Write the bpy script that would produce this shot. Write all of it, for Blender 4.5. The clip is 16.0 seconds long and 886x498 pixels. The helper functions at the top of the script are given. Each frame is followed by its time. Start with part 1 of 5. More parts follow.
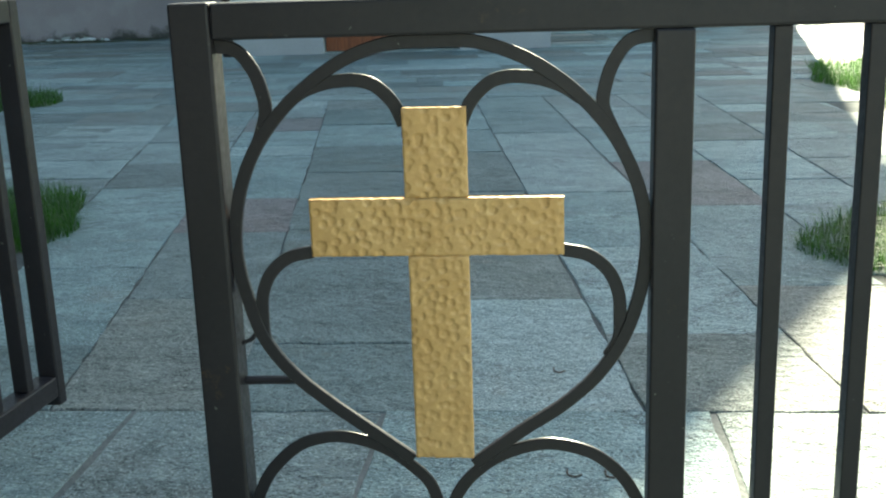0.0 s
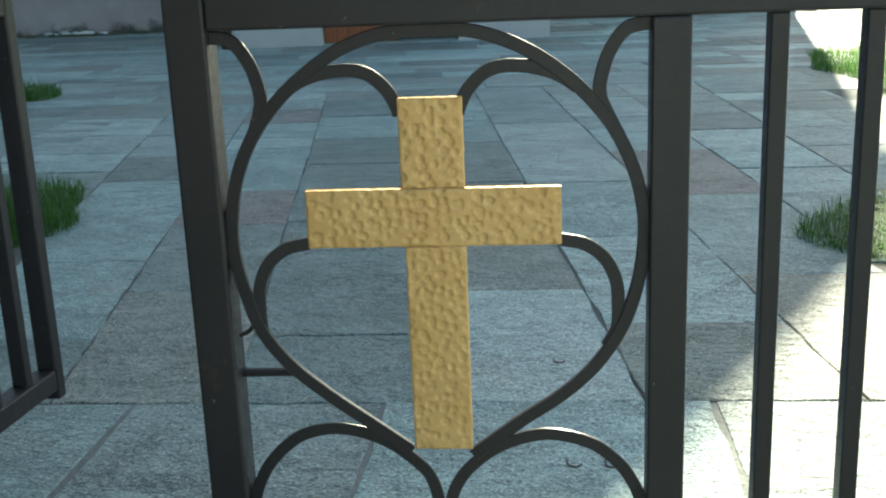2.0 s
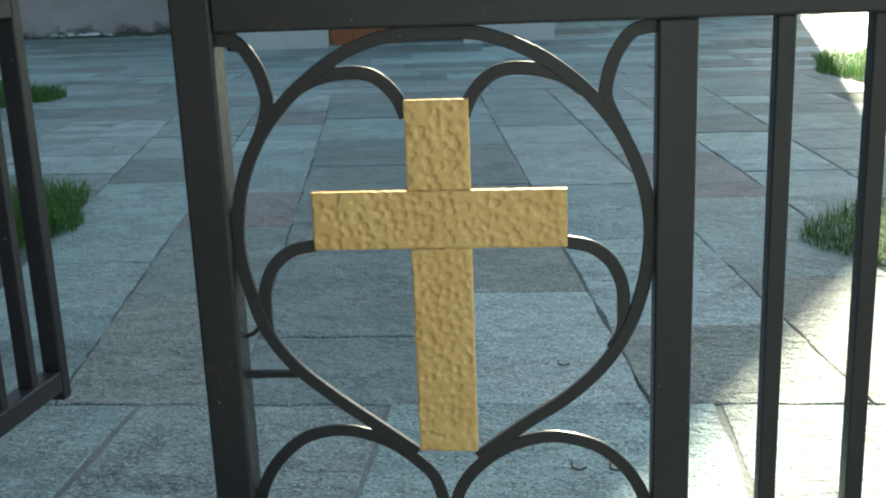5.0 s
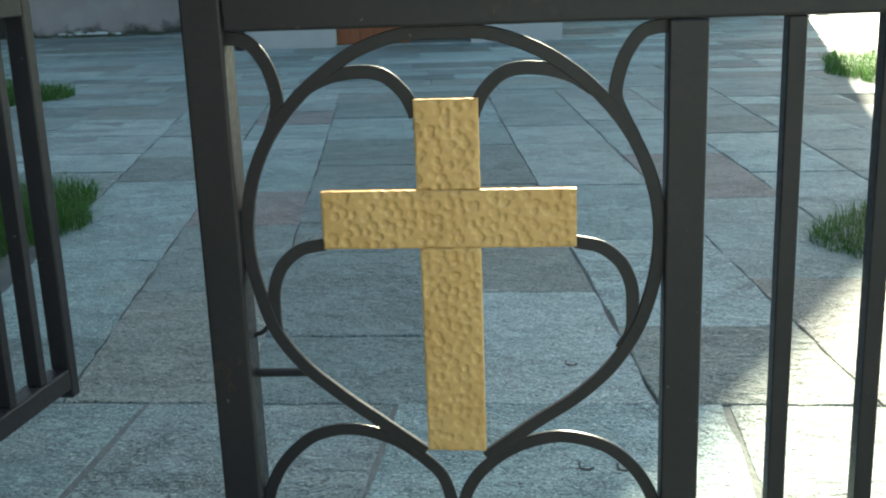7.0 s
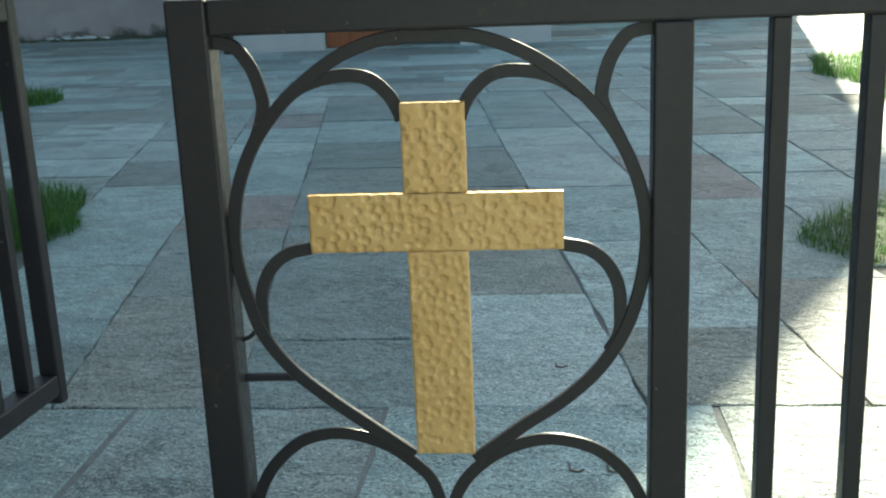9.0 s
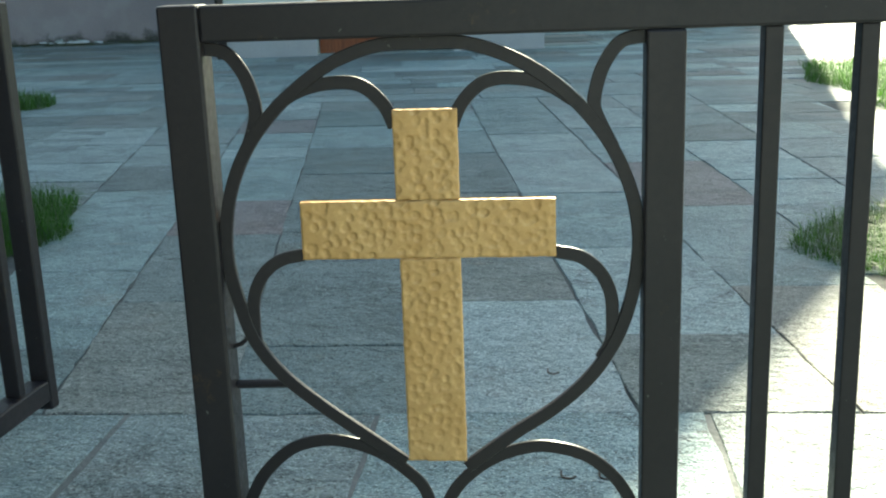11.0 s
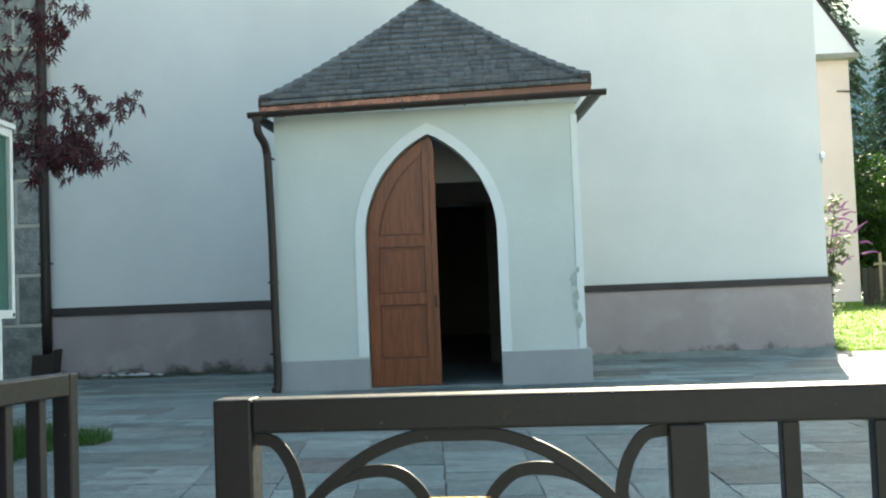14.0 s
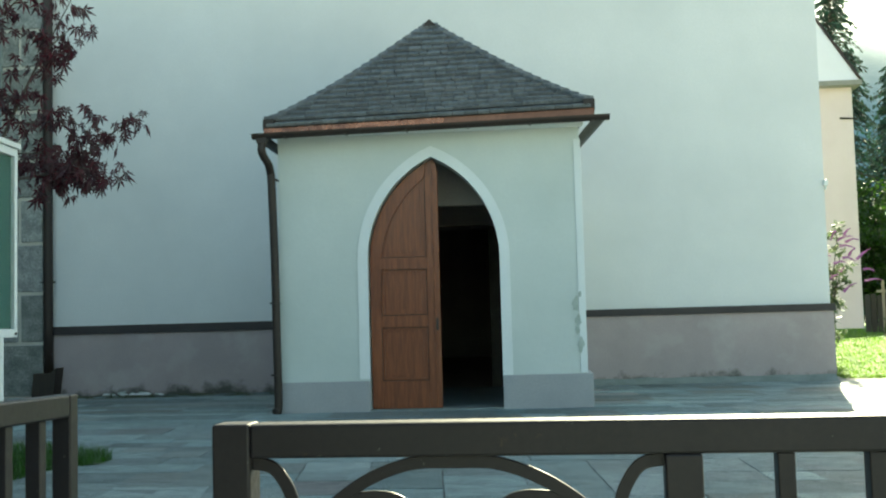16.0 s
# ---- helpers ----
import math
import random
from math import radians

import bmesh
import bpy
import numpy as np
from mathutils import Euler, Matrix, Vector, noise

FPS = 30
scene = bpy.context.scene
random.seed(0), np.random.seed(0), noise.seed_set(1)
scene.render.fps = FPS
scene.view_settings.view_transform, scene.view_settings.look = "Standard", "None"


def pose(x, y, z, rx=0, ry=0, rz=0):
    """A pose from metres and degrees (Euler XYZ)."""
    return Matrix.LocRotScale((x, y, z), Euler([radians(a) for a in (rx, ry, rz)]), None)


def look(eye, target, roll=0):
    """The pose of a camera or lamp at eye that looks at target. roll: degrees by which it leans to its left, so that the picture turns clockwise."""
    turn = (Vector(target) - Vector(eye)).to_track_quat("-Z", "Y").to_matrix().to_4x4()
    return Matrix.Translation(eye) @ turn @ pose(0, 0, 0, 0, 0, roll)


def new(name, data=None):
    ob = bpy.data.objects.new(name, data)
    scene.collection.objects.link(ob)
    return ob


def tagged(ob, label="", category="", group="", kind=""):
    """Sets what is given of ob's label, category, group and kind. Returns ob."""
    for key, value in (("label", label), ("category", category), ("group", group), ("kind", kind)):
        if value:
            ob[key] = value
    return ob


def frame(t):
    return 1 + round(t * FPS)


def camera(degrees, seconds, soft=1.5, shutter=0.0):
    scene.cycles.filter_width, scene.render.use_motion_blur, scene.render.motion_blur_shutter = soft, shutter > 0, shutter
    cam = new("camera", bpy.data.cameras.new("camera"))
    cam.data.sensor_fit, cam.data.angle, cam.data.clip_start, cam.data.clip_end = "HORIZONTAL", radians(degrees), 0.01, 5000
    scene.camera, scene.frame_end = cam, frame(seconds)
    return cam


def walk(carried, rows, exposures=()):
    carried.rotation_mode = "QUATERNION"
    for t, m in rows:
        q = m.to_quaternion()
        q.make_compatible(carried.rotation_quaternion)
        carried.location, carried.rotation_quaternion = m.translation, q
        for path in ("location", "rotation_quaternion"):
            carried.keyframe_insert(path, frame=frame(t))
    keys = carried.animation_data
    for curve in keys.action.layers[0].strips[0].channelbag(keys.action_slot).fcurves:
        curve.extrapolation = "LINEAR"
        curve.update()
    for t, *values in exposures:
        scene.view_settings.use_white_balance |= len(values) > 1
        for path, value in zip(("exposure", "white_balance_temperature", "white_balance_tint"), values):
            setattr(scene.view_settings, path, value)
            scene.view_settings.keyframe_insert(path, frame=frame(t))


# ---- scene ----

# ---- camera and walk ----
LENS = 44.66
cam = camera(LENS, 16.0, soft=2.1)
PATH = [
    (0, (0.0000, -0.0001, 0.9892), (-0.1771, 1.9278, 0.4871), -1.85),
    (0.5, (-0.0009, -0.0011, 0.9888), (-0.1782, 1.9272, 0.4885), -1.84),
    (1, (-0.0002, -0.0002, 0.9885), (-0.1822, 1.9251, 0.4782), -2.02),
    (1.5, (0.0026, 0.0031, 0.9872), (-0.1756, 1.9276, 0.4729), -2.13),
    (2, (0.0044, 0.0054, 0.9869), (-0.1745, 1.9289, 0.4691), -2.29),
    (2.5, (0.0062, 0.0052, 0.9868), (-0.1699, 1.9282, 0.4662), -2.44),
    (3, (0.0069, 0.0052, 0.9866), (-0.1731, 1.9277, 0.4654), -2.42),
    (3.5, (0.0066, 0.0077, 0.9860), (-0.1788, 1.9286, 0.4609), -2.56),
    (4, (0.0059, 0.0069, 0.9865), (-0.1737, 1.9306, 0.4697), -2.35),
    (4.5, (0.0041, 0.0048, 0.9871), (-0.1783, 1.9291, 0.4736), -2.27),
    (7, (-0.0011, 0.0033, 0.9867), (-0.1994, 1.9261, 0.4735), -2.06),
    (7.5, (0.0006, 0.0034, 0.9874), (-0.1954, 1.9268, 0.4751), -2.17),
    (8, (0.0012, 0.0036, 0.9868), (-0.1900, 1.9276, 0.4752), -2.21),
    (8.5, (0.0030, 0.0046, 0.9871), (-0.1822, 1.9295, 0.4768), -2.33),
    (11, (0.0043, 0.0055, 0.9892), (-0.1639, 1.9346, 0.4890), -2.05),
    (11.5, (0.0055, -0.0029, 1.0010), (-0.1688, 1.9404, 0.5613), -2.37),
    (12, (0.0066, -0.0090, 1.0150), (-0.1780, 1.9518, 0.6671), -2.48),
    (12.5, (0.0094, -0.0227, 1.0332), (-0.1986, 1.9521, 0.7944), -2.78),
    (13, (0.0195, -0.0412, 1.0530), (-0.2211, 1.9418, 0.9530), -3.24),
    (13.5, (0.0326, -0.0516, 1.0670), (-0.2075, 1.9339, 1.0768), -3.06),
    (14, (0.0373, -0.0710, 1.0787), (-0.2093, 1.9113, 1.1778), -2.16),
    (14.5, (0.0395, -0.0844, 1.0850), (-0.2039, 1.8958, 1.2248), -1.74),
    (15, (0.0418, -0.0845, 1.0866), (-0.1926, 1.8963, 1.2326), -1.67),
    (15.5, (0.0421, -0.0818, 1.0858), (-0.2116, 1.8968, 1.2302), -1.50),
    (16, (0.0435, -0.0827, 1.0856), (-0.2065, 1.8966, 1.2259), -1.54),
]
EXPOSURES = [(0.0, 2.26, 7260, -6), (11.0, 2.26, 7260, -6), (11.5, 2.30, 7320, -6), (12.0, 2.55, 7490, -5), (12.5, 2.77, 7670, -2), (13.0, 2.77, 7780, 3),
             (13.5, 2.60, 7760, 0), (14.0, 2.30, 7720, -1), (14.5, 2.16, 7710, -4), (15.0, 2.10, 7770, -9), (16.0, 2.09, 7830, -11)]
walk(cam, [(t, look(eye, target, roll)) for t, eye, target, roll in PATH], EXPOSURES)

# ---- daylight: sun behind the church, a clear sky ----
SUN_EL, SUN_AZ = radians(32), math.atan2(0.182, 0.983)   # azimuth from +y towards +x
world = bpy.data.worlds.new("sky")
scene.world = world
world.use_nodes = True
wn = world.node_tree
sky = wn.nodes.new("ShaderNodeTexSky")
sky.sky_type, sky.sun_disc = "NISHITA", False
sky.sun_elevation, sky.sun_rotation = SUN_EL, SUN_AZ
sky.air_density, sky.dust_density = 1.0, 1.0
wn.links.new(sky.outputs[0], wn.nodes["Background"].inputs[0])
wn.nodes["Background"].inputs[1].default_value = 0.085
sun_data = bpy.data.lights.new("sun", "SUN")
sun_data.energy, sun_data.angle, sun_data.color = 5.0, radians(0.5), (1.0, 0.93, 0.82)
sun = new("sun", sun_data)
sun_dir = Vector((math.cos(SUN_EL) * 0.182, math.cos(SUN_EL) * 0.983, math.sin(SUN_EL)))
sun.matrix_world = look(sun_dir * 60, (0, 0, 0))


# ---- materials ----
def material(name, colors, scale=6.0, fine=60.0, rough=0.7, metal=0.0, bump=0.2, bump_scale=40.0, bump_dist=0.004,
             tint=0.0, island=False, stretch=(1, 1, 1), contrast=(0.35, 0.65), rough_var=0.1, translucent=0.0,
             extra=None, specular=0.5, grain=0.55, distortion=0.0, rust=0.0, gain=1.0, tone=None):
    """Noise-mixed colours (coarse between the first two, fine towards the third), bump, and a tint by piece."""
    m = bpy.data.materials.new(name)
    m.use_nodes = True
    nt = m.node_tree
    N, L = nt.nodes, nt.links
    bsdf = N["Principled BSDF"]
    co = N.new("ShaderNodeTexCoord")
    mp = N.new("ShaderNodeMapping")
    mp.inputs["Scale"].default_value = stretch
    L.new(co.outputs["Object"], mp.inputs["Vector"])
    vec = mp.outputs["Vector"]
    info = N.new("ShaderNodeObjectInfo")
    rnd = info.outputs["Random"]
    if island:
        geo = N.new("ShaderNodeNewGeometry")
        rnd = geo.outputs["Random Per Island"]
    if tint:
        off = N.new("ShaderNodeVectorMath")
        off.operation = "MULTIPLY_ADD"
        comb = N.new("ShaderNodeCombineXYZ")
        for k in range(3):
            L.new(rnd, comb.inputs[k])
        L.new(comb.outputs[0], off.inputs[0])
        off.inputs[1].default_value = (17.0, 31.0, 23.0)
        L.new(vec, off.inputs[2])
        vec = off.outputs[0]

    def noise_node(s, detail, r=0.6):
        n = N.new("ShaderNodeTexNoise")
        n.inputs["Scale"].default_value, n.inputs["Detail"].default_value = s, detail
        n.inputs["Roughness"].default_value, n.inputs["Distortion"].default_value = r, distortion
        L.new(vec, n.inputs["Vector"])
        return n.outputs["Fac"]

    def ramp(src, lo, hi):
        r = N.new("ShaderNodeMapRange")
        r.inputs["From Min"].default_value, r.inputs["From Max"].default_value = lo, hi
        L.new(src, r.inputs["Value"])
        return r.outputs["Result"]

    def mix(fac, a, b, blend="MIX"):
        x = N.new("ShaderNodeMix")
        x.data_type, x.blend_type = "RGBA", blend
        for src, key in ((fac, 0), (a, 6), (b, 7)):
            if isinstance(src, (int, float)):
                x.inputs[key].default_value = src
            elif isinstance(src, tuple):
                x.inputs[key].default_value = (*src, 1.0)
            else:
                L.new(src, x.inputs[key])
        return x.outputs[2]

    coarse = ramp(noise_node(scale, 4), *contrast)
    finer = ramp(noise_node(fine, 5, 0.7), 0.35, 0.75)
    col = mix(coarse, colors[0], colors[1])
    third = colors[2] if len(colors) > 2 else tuple(c * 0.8 for c in colors[0])
    half = N.new("ShaderNodeMath")
    half.operation = "MULTIPLY"
    half.inputs[1].default_value = grain
    L.new(finer, half.inputs[0])
    col = mix(half.outputs[0], col, third)
    if extra:
        col = extra(N, L, vec, co, col, mix, ramp, noise_node)
    if tint:
        hsv = N.new("ShaderNodeHueSaturation")
        val = N.new("ShaderNodeMapRange")
        val.inputs["To Min"].default_value, val.inputs["To Max"].default_value = gain * (1 - tint), gain * (1 + tint)
        L.new(rnd, val.inputs["Value"])
        L.new(val.outputs[0], hsv.inputs["Value"])
        mul = N.new("ShaderNodeMath")
        mul.operation = "MULTIPLY"
        mul.inputs[1].default_value = 7.31
        L.new(rnd, mul.inputs[0])
        fr = N.new("ShaderNodeMath")
        fr.operation = "FRACT"
        L.new(mul.outputs[0], fr.inputs[0])
        sat = N.new("ShaderNodeMapRange")
        sat.inputs["To Min"].default_value, sat.inputs["To Max"].default_value = 0.6, 1.35
        L.new(fr.outputs[0], sat.inputs["Value"])
        L.new(sat.outputs[0], hsv.inputs["Saturation"])
        L.new(col, hsv.inputs["Color"])
        col = hsv.outputs[0]
    if rust:                                          # some pieces lean to brown
        pick = N.new("ShaderNodeMath")
        pick.operation = "MULTIPLY"
        pick.inputs[1].default_value = 23.7
        L.new(rnd, pick.inputs[0])
        part_of = N.new("ShaderNodeMath")
        part_of.operation = "FRACT"
        L.new(pick.outputs[0], part_of.inputs[0])
        col = mix(ramp(part_of.outputs[0], 0.66, 0.95), col, mix(rust, col, (0.20, 0.155, 0.135)))
    if tone:
        col = mix(1.0, col, tone, "MULTIPLY")
    L.new(col, bsdf.inputs["Base Color"])
    rr = N.new("ShaderNodeMapRange")
    rr.inputs["To Min"].default_value = max(0.05, rough - rough_var)
    rr.inputs["To Max"].default_value = min(1.0, rough + rough_var)
    L.new(finer, rr.inputs["Value"])
    L.new(rr.outputs[0], bsdf.inputs["Roughness"])
    bsdf.inputs["Metallic"].default_value = metal
    bsdf.inputs["Specular IOR Level"].default_value = specular
    if bump:
        b1 = N.new("ShaderNodeBump")
        b1.inputs["Strength"].default_value, b1.inputs["Distance"].default_value = bump, bump_dist
        L.new(noise_node(bump_scale, 6, 0.65), b1.inputs["Height"])
        b2 = N.new("ShaderNodeBump")
        b2.inputs["Strength"].default_value, b2.inputs["Distance"].default_value = bump, bump_dist * 3
        L.new(noise_node(bump_scale / 6, 4), b2.inputs["Height"])
        L.new(b1.outputs[0], b2.inputs["Normal"])
        L.new(b2.outputs[0], bsdf.inputs["Normal"])
    if translucent:
        tr = N.new("ShaderNodeBsdfTranslucent")
        L.new(col, tr.inputs["Color"])
        ms = N.new("ShaderNodeMixShader")
        ms.inputs[0].default_value = translucent
        L.new(bsdf.outputs[0], ms.inputs[1])
        L.new(tr.outputs[0], ms.inputs[2])
        L.new(ms.outputs[0], N["Material Output"].inputs["Surface"])
    return m


def damp_patches(N, L, vec, co, col, mix, ramp, noise_node):
    """Old damp and moss blotches along the foot of a plastered wall, with ragged tops."""
    sep = N.new("ShaderNodeSeparateXYZ")
    L.new(co.outputs["Object"], sep.inputs[0])
    add = N.new("ShaderNodeMath")
    add.operation = "MULTIPLY_ADD"
    L.new(noise_node(2.6, 6, 0.7), add.inputs[0])
    add.inputs[1].default_value = -0.75
    L.new(sep.outputs["Z"], add.inputs[2])
    return mix(ramp(add.outputs[0], -0.21, -0.36), col, (0.10, 0.095, 0.08))


def tide_marks(N, L, vec, co, col, mix, ramp, noise_node):
    """Pale salt blotches on the rendered plinth, and damp at its foot."""
    col = mix(ramp(noise_node(1.7, 5), 0.52, 0.72), col, (0.47, 0.41, 0.40))
    return damp_patches(N, L, vec, co, col, mix, ramp, noise_node)


def rust_spots(N, L, vec, co, col, mix, ramp, noise_node):
    col = mix(ramp(noise_node(60, 5, 0.65), 0.69, 0.73), col, (0.13, 0.125, 0.115))
    return mix(ramp(noise_node(9, 8, 0.75), 0.63, 0.70), col, (0.07, 0.042, 0.024))


def brown_veins(N, L, vec, co, col, mix, ramp, noise_node):
    """Rusty bedding veins and dark lichen in the split stone."""
    col = mix(ramp(noise_node(3.1, 6, 0.7), 0.62, 0.80), col, (0.25, 0.20, 0.16))
    col = mix(ramp(noise_node(1.1, 5, 0.7), 0.60, 0.72), col, (0.185, 0.18, 0.17))
    col = mix(ramp(noise_node(4.5, 7, 0.75), 0.53, 0.70), col, (0.095, 0.108, 0.112))
    col = mix(ramp(noise_node(26, 8, 0.8), 0.60, 0.68), col, (0.065, 0.076, 0.082))
    col = mix(ramp(noise_node(7, 8, 0.75), 0.55, 0.70), col, (0.33, 0.375, 0.385))
    col = mix(ramp(noise_node(150, 3, 0.6), 0.54, 0.66), col, (0.46, 0.50, 0.51))
    col = mix(ramp(noise_node(120, 3, 0.6), 0.46, 0.35), col, (0.05, 0.057, 0.06))
    off = N.new("ShaderNodeMath")                     # sparse hairline splits
    off.operation = "SUBTRACT"
    off.inputs[1].default_value = 0.5
    L.new(noise_node(2.3, 9, 0.72), off.inputs[0])
    size = N.new("ShaderNodeMath")
    size.operation = "ABSOLUTE"
    L.new(off.outputs[0], size.inputs[0])
    both = N.new("ShaderNodeMath")
    both.operation = "MULTIPLY"
    L.new(ramp(size.outputs[0], 0.007, 0.002), both.inputs[0])
    L.new(ramp(noise_node(1.3, 3), 0.52, 0.58), both.inputs[1])
    return mix(both.outputs[0], col, (0.03, 0.034, 0.036))


M = {}
M["iron"] = material("painted_iron", [(0.0185, 0.0153, 0.0172), (0.026, 0.0216, 0.0240), (0.0138, 0.0115, 0.0130)], scale=5, fine=90, specular=0.3,
                     rough=0.42, bump=0.12, bump_scale=150, bump_dist=0.0008, extra=rust_spots)
M["gold"] = material("gold_paint", [(0.57, 0.325, 0.118), (0.64, 0.385, 0.155), (0.42, 0.222, 0.072)], scale=14, fine=120,
                     rough=0.45, metal=0.25, bump=0.15, bump_scale=220, bump_dist=0.0006)


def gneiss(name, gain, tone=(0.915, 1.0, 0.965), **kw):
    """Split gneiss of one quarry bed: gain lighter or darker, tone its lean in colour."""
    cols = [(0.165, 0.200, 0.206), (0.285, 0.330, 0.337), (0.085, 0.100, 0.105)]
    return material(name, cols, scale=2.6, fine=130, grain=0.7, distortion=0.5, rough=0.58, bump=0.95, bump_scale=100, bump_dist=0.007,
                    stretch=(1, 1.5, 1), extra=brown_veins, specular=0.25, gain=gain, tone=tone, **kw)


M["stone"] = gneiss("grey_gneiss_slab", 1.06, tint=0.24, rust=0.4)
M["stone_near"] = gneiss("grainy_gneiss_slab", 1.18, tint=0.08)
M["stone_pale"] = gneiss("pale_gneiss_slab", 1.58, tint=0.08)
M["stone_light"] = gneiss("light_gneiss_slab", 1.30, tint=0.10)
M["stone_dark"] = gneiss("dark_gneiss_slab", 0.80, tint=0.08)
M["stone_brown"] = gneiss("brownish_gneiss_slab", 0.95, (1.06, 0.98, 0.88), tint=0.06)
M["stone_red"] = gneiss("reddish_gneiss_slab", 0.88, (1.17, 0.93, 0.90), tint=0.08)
M["stone_joined"] = gneiss("grey_gneiss_far", 1.14, tint=0.42, island=True, rust=0.5)
# pale so that sunlit ground outside the view throws warm light on the walls
M["soil"] = material("pale_bounce_ground", [(0.29, 0.278, 0.26), (0.35, 0.338, 0.315), (0.215, 0.207, 0.192)], scale=3, fine=80, rough=0.95,
                     bump=0.6, bump_scale=90)
M["plaster"] = material("white_limewash", [(0.70, 0.70, 0.69), (0.80, 0.79, 0.775), (0.70, 0.70, 0.69)], scale=0.45, fine=25, rough=0.88,
                        bump=0.22, bump_scale=55, bump_dist=0.004)
M["porch_plaster"] = material("porch_limewash", [(0.585, 0.63, 0.60), (0.68, 0.715, 0.685), (0.60, 0.635, 0.61)], scale=0.6, fine=25, rough=0.88,
                              bump=0.3, bump_scale=45, bump_dist=0.005)
M["fascia"] = material("grey_fascia", [(0.24, 0.235, 0.22), (0.30, 0.29, 0.275), (0.19, 0.185, 0.17)], scale=2, fine=30, rough=0.7)
M["trim"] = material("smooth_white_trim", [(0.78, 0.805, 0.80), (0.82, 0.84, 0.835), (0.74, 0.765, 0.76)], scale=2, fine=30, rough=0.8,
                     bump=0.1, bump_scale=60)
M["plinth"] = material("mauve_grey_render", [(0.41, 0.335, 0.33), (0.47, 0.385, 0.38), (0.34, 0.285, 0.28)], scale=1.2, fine=40, rough=0.92,
                       bump=0.35, bump_scale=45, extra=tide_marks)
M["porch_plinth"] = material("grey_render", [(0.38, 0.375, 0.385), (0.43, 0.425, 0.43), (0.31, 0.305, 0.31)], scale=1.6, fine=40, rough=0.92,
                             bump=0.35, bump_scale=45)
M["beige"] = material("beige_plaster", [(0.70, 0.575, 0.58), (0.75, 0.625, 0.635), (0.64, 0.525, 0.53)], scale=0.8, fine=25, rough=0.9,
                      bump=0.2, bump_scale=50)
M["brown_metal"] = material("brown_sheet_metal", [(0.032, 0.023, 0.019), (0.045, 0.031, 0.025), (0.022, 0.017, 0.015)], scale=3, fine=40, specular=0.35,
                            rough=0.5, metal=0.0, bump=0.05, bump_scale=60)
M["band"] = material("dark_band", [(0.045, 0.036, 0.036), (0.06, 0.047, 0.045), (0.03, 0.025, 0.025)], scale=3, fine=50, rough=0.7,
                     bump=0.2, bump_scale=60)
# one copper strip in two colours: reflecting left end, dim right end
M["copper"] = material("copper_sheen_on", [(0.48, 0.19, 0.115), (0.15, 0.07, 0.055), (0.10, 0.05, 0.042)], scale=0.9, fine=14, rough=0.3, metal=0.9,
                       bump=0.08, bump_scale=30)
M["copper_dim_end"] = material("copper_sheen_off", [(0.16, 0.075, 0.055), (0.22, 0.105, 0.075), (0.10, 0.055, 0.045)], scale=1.5, fine=20, rough=0.45, metal=0.7,
                           bump=0.08, bump_scale=30)
M["shingle"] = material("weathered_larch_shingle", [(0.125, 0.135, 0.14), (0.20, 0.21, 0.215), (0.075, 0.082, 0.085)], scale=5, fine=60, rough=0.85,
                        bump=0.5, bump_scale=70, tint=0.22, stretch=(3, 0.6, 0.6))
M["shingle_joined"] = material("weathered_larch_rest", [(0.13, 0.13, 0.13), (0.2, 0.2, 0.2), (0.08, 0.08, 0.08)], scale=5, fine=60, rough=0.85,
                               bump=0.5, bump_scale=70, tint=0.3, island=True)
M["oak"] = material("varnished_wood", [(0.165, 0.042, 0.014), (0.285, 0.083, 0.027), (0.11, 0.027, 0.010)], scale=4, fine=40, rough=0.42,
                    bump=0.15, bump_scale=60, bump_dist=0.001, stretch=(9, 9, 0.7))
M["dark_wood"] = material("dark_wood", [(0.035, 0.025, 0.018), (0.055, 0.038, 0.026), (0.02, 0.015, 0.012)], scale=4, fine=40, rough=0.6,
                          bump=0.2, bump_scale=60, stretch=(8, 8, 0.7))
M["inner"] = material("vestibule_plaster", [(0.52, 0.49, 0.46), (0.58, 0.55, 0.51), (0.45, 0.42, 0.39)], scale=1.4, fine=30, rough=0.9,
                      bump=0.2, bump_scale=40)
M["dark_lining"] = material("dark_brown_lining", [(0.13, 0.115, 0.095), (0.18, 0.16, 0.13), (0.08, 0.07, 0.06)], scale=2.5, fine=25, rough=0.85, bump=0.3)
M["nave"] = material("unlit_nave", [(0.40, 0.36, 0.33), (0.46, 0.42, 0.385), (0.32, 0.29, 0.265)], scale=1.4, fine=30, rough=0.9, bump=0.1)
M["quoin"] = material("rough_ashlar", [(0.24, 0.255, 0.24), (0.46, 0.46, 0.43), (0.13, 0.14, 0.135)], scale=5.5, fine=28, grain=0.8, rough=0.9,
                      bump=1.0, bump_scale=30, bump_dist=0.012, tint=0.18)
M["fillet"] = material("damp_mortar", [(0.21, 0.235, 0.215), (0.30, 0.325, 0.30), (0.14, 0.155, 0.14)], scale=3, fine=40, rough=0.95, bump=0.6)
# near-black, so the added lane wall returns little light
M["blocker_dark"] = material("light_blocker_dark", [(0.05, 0.048, 0.043), (0.075, 0.07, 0.06), (0.03, 0.03, 0.027)], scale=4, fine=30, rough=0.9, bump=0.8)
# blue-grey for the added walls that hold light off the left side
M["shade_wall"] = material("light_blocker_grey", [(0.30, 0.34, 0.345), (0.36, 0.40, 0.40), (0.24, 0.27, 0.275)], scale=2, fine=30, rough=0.95, bump=0.4)
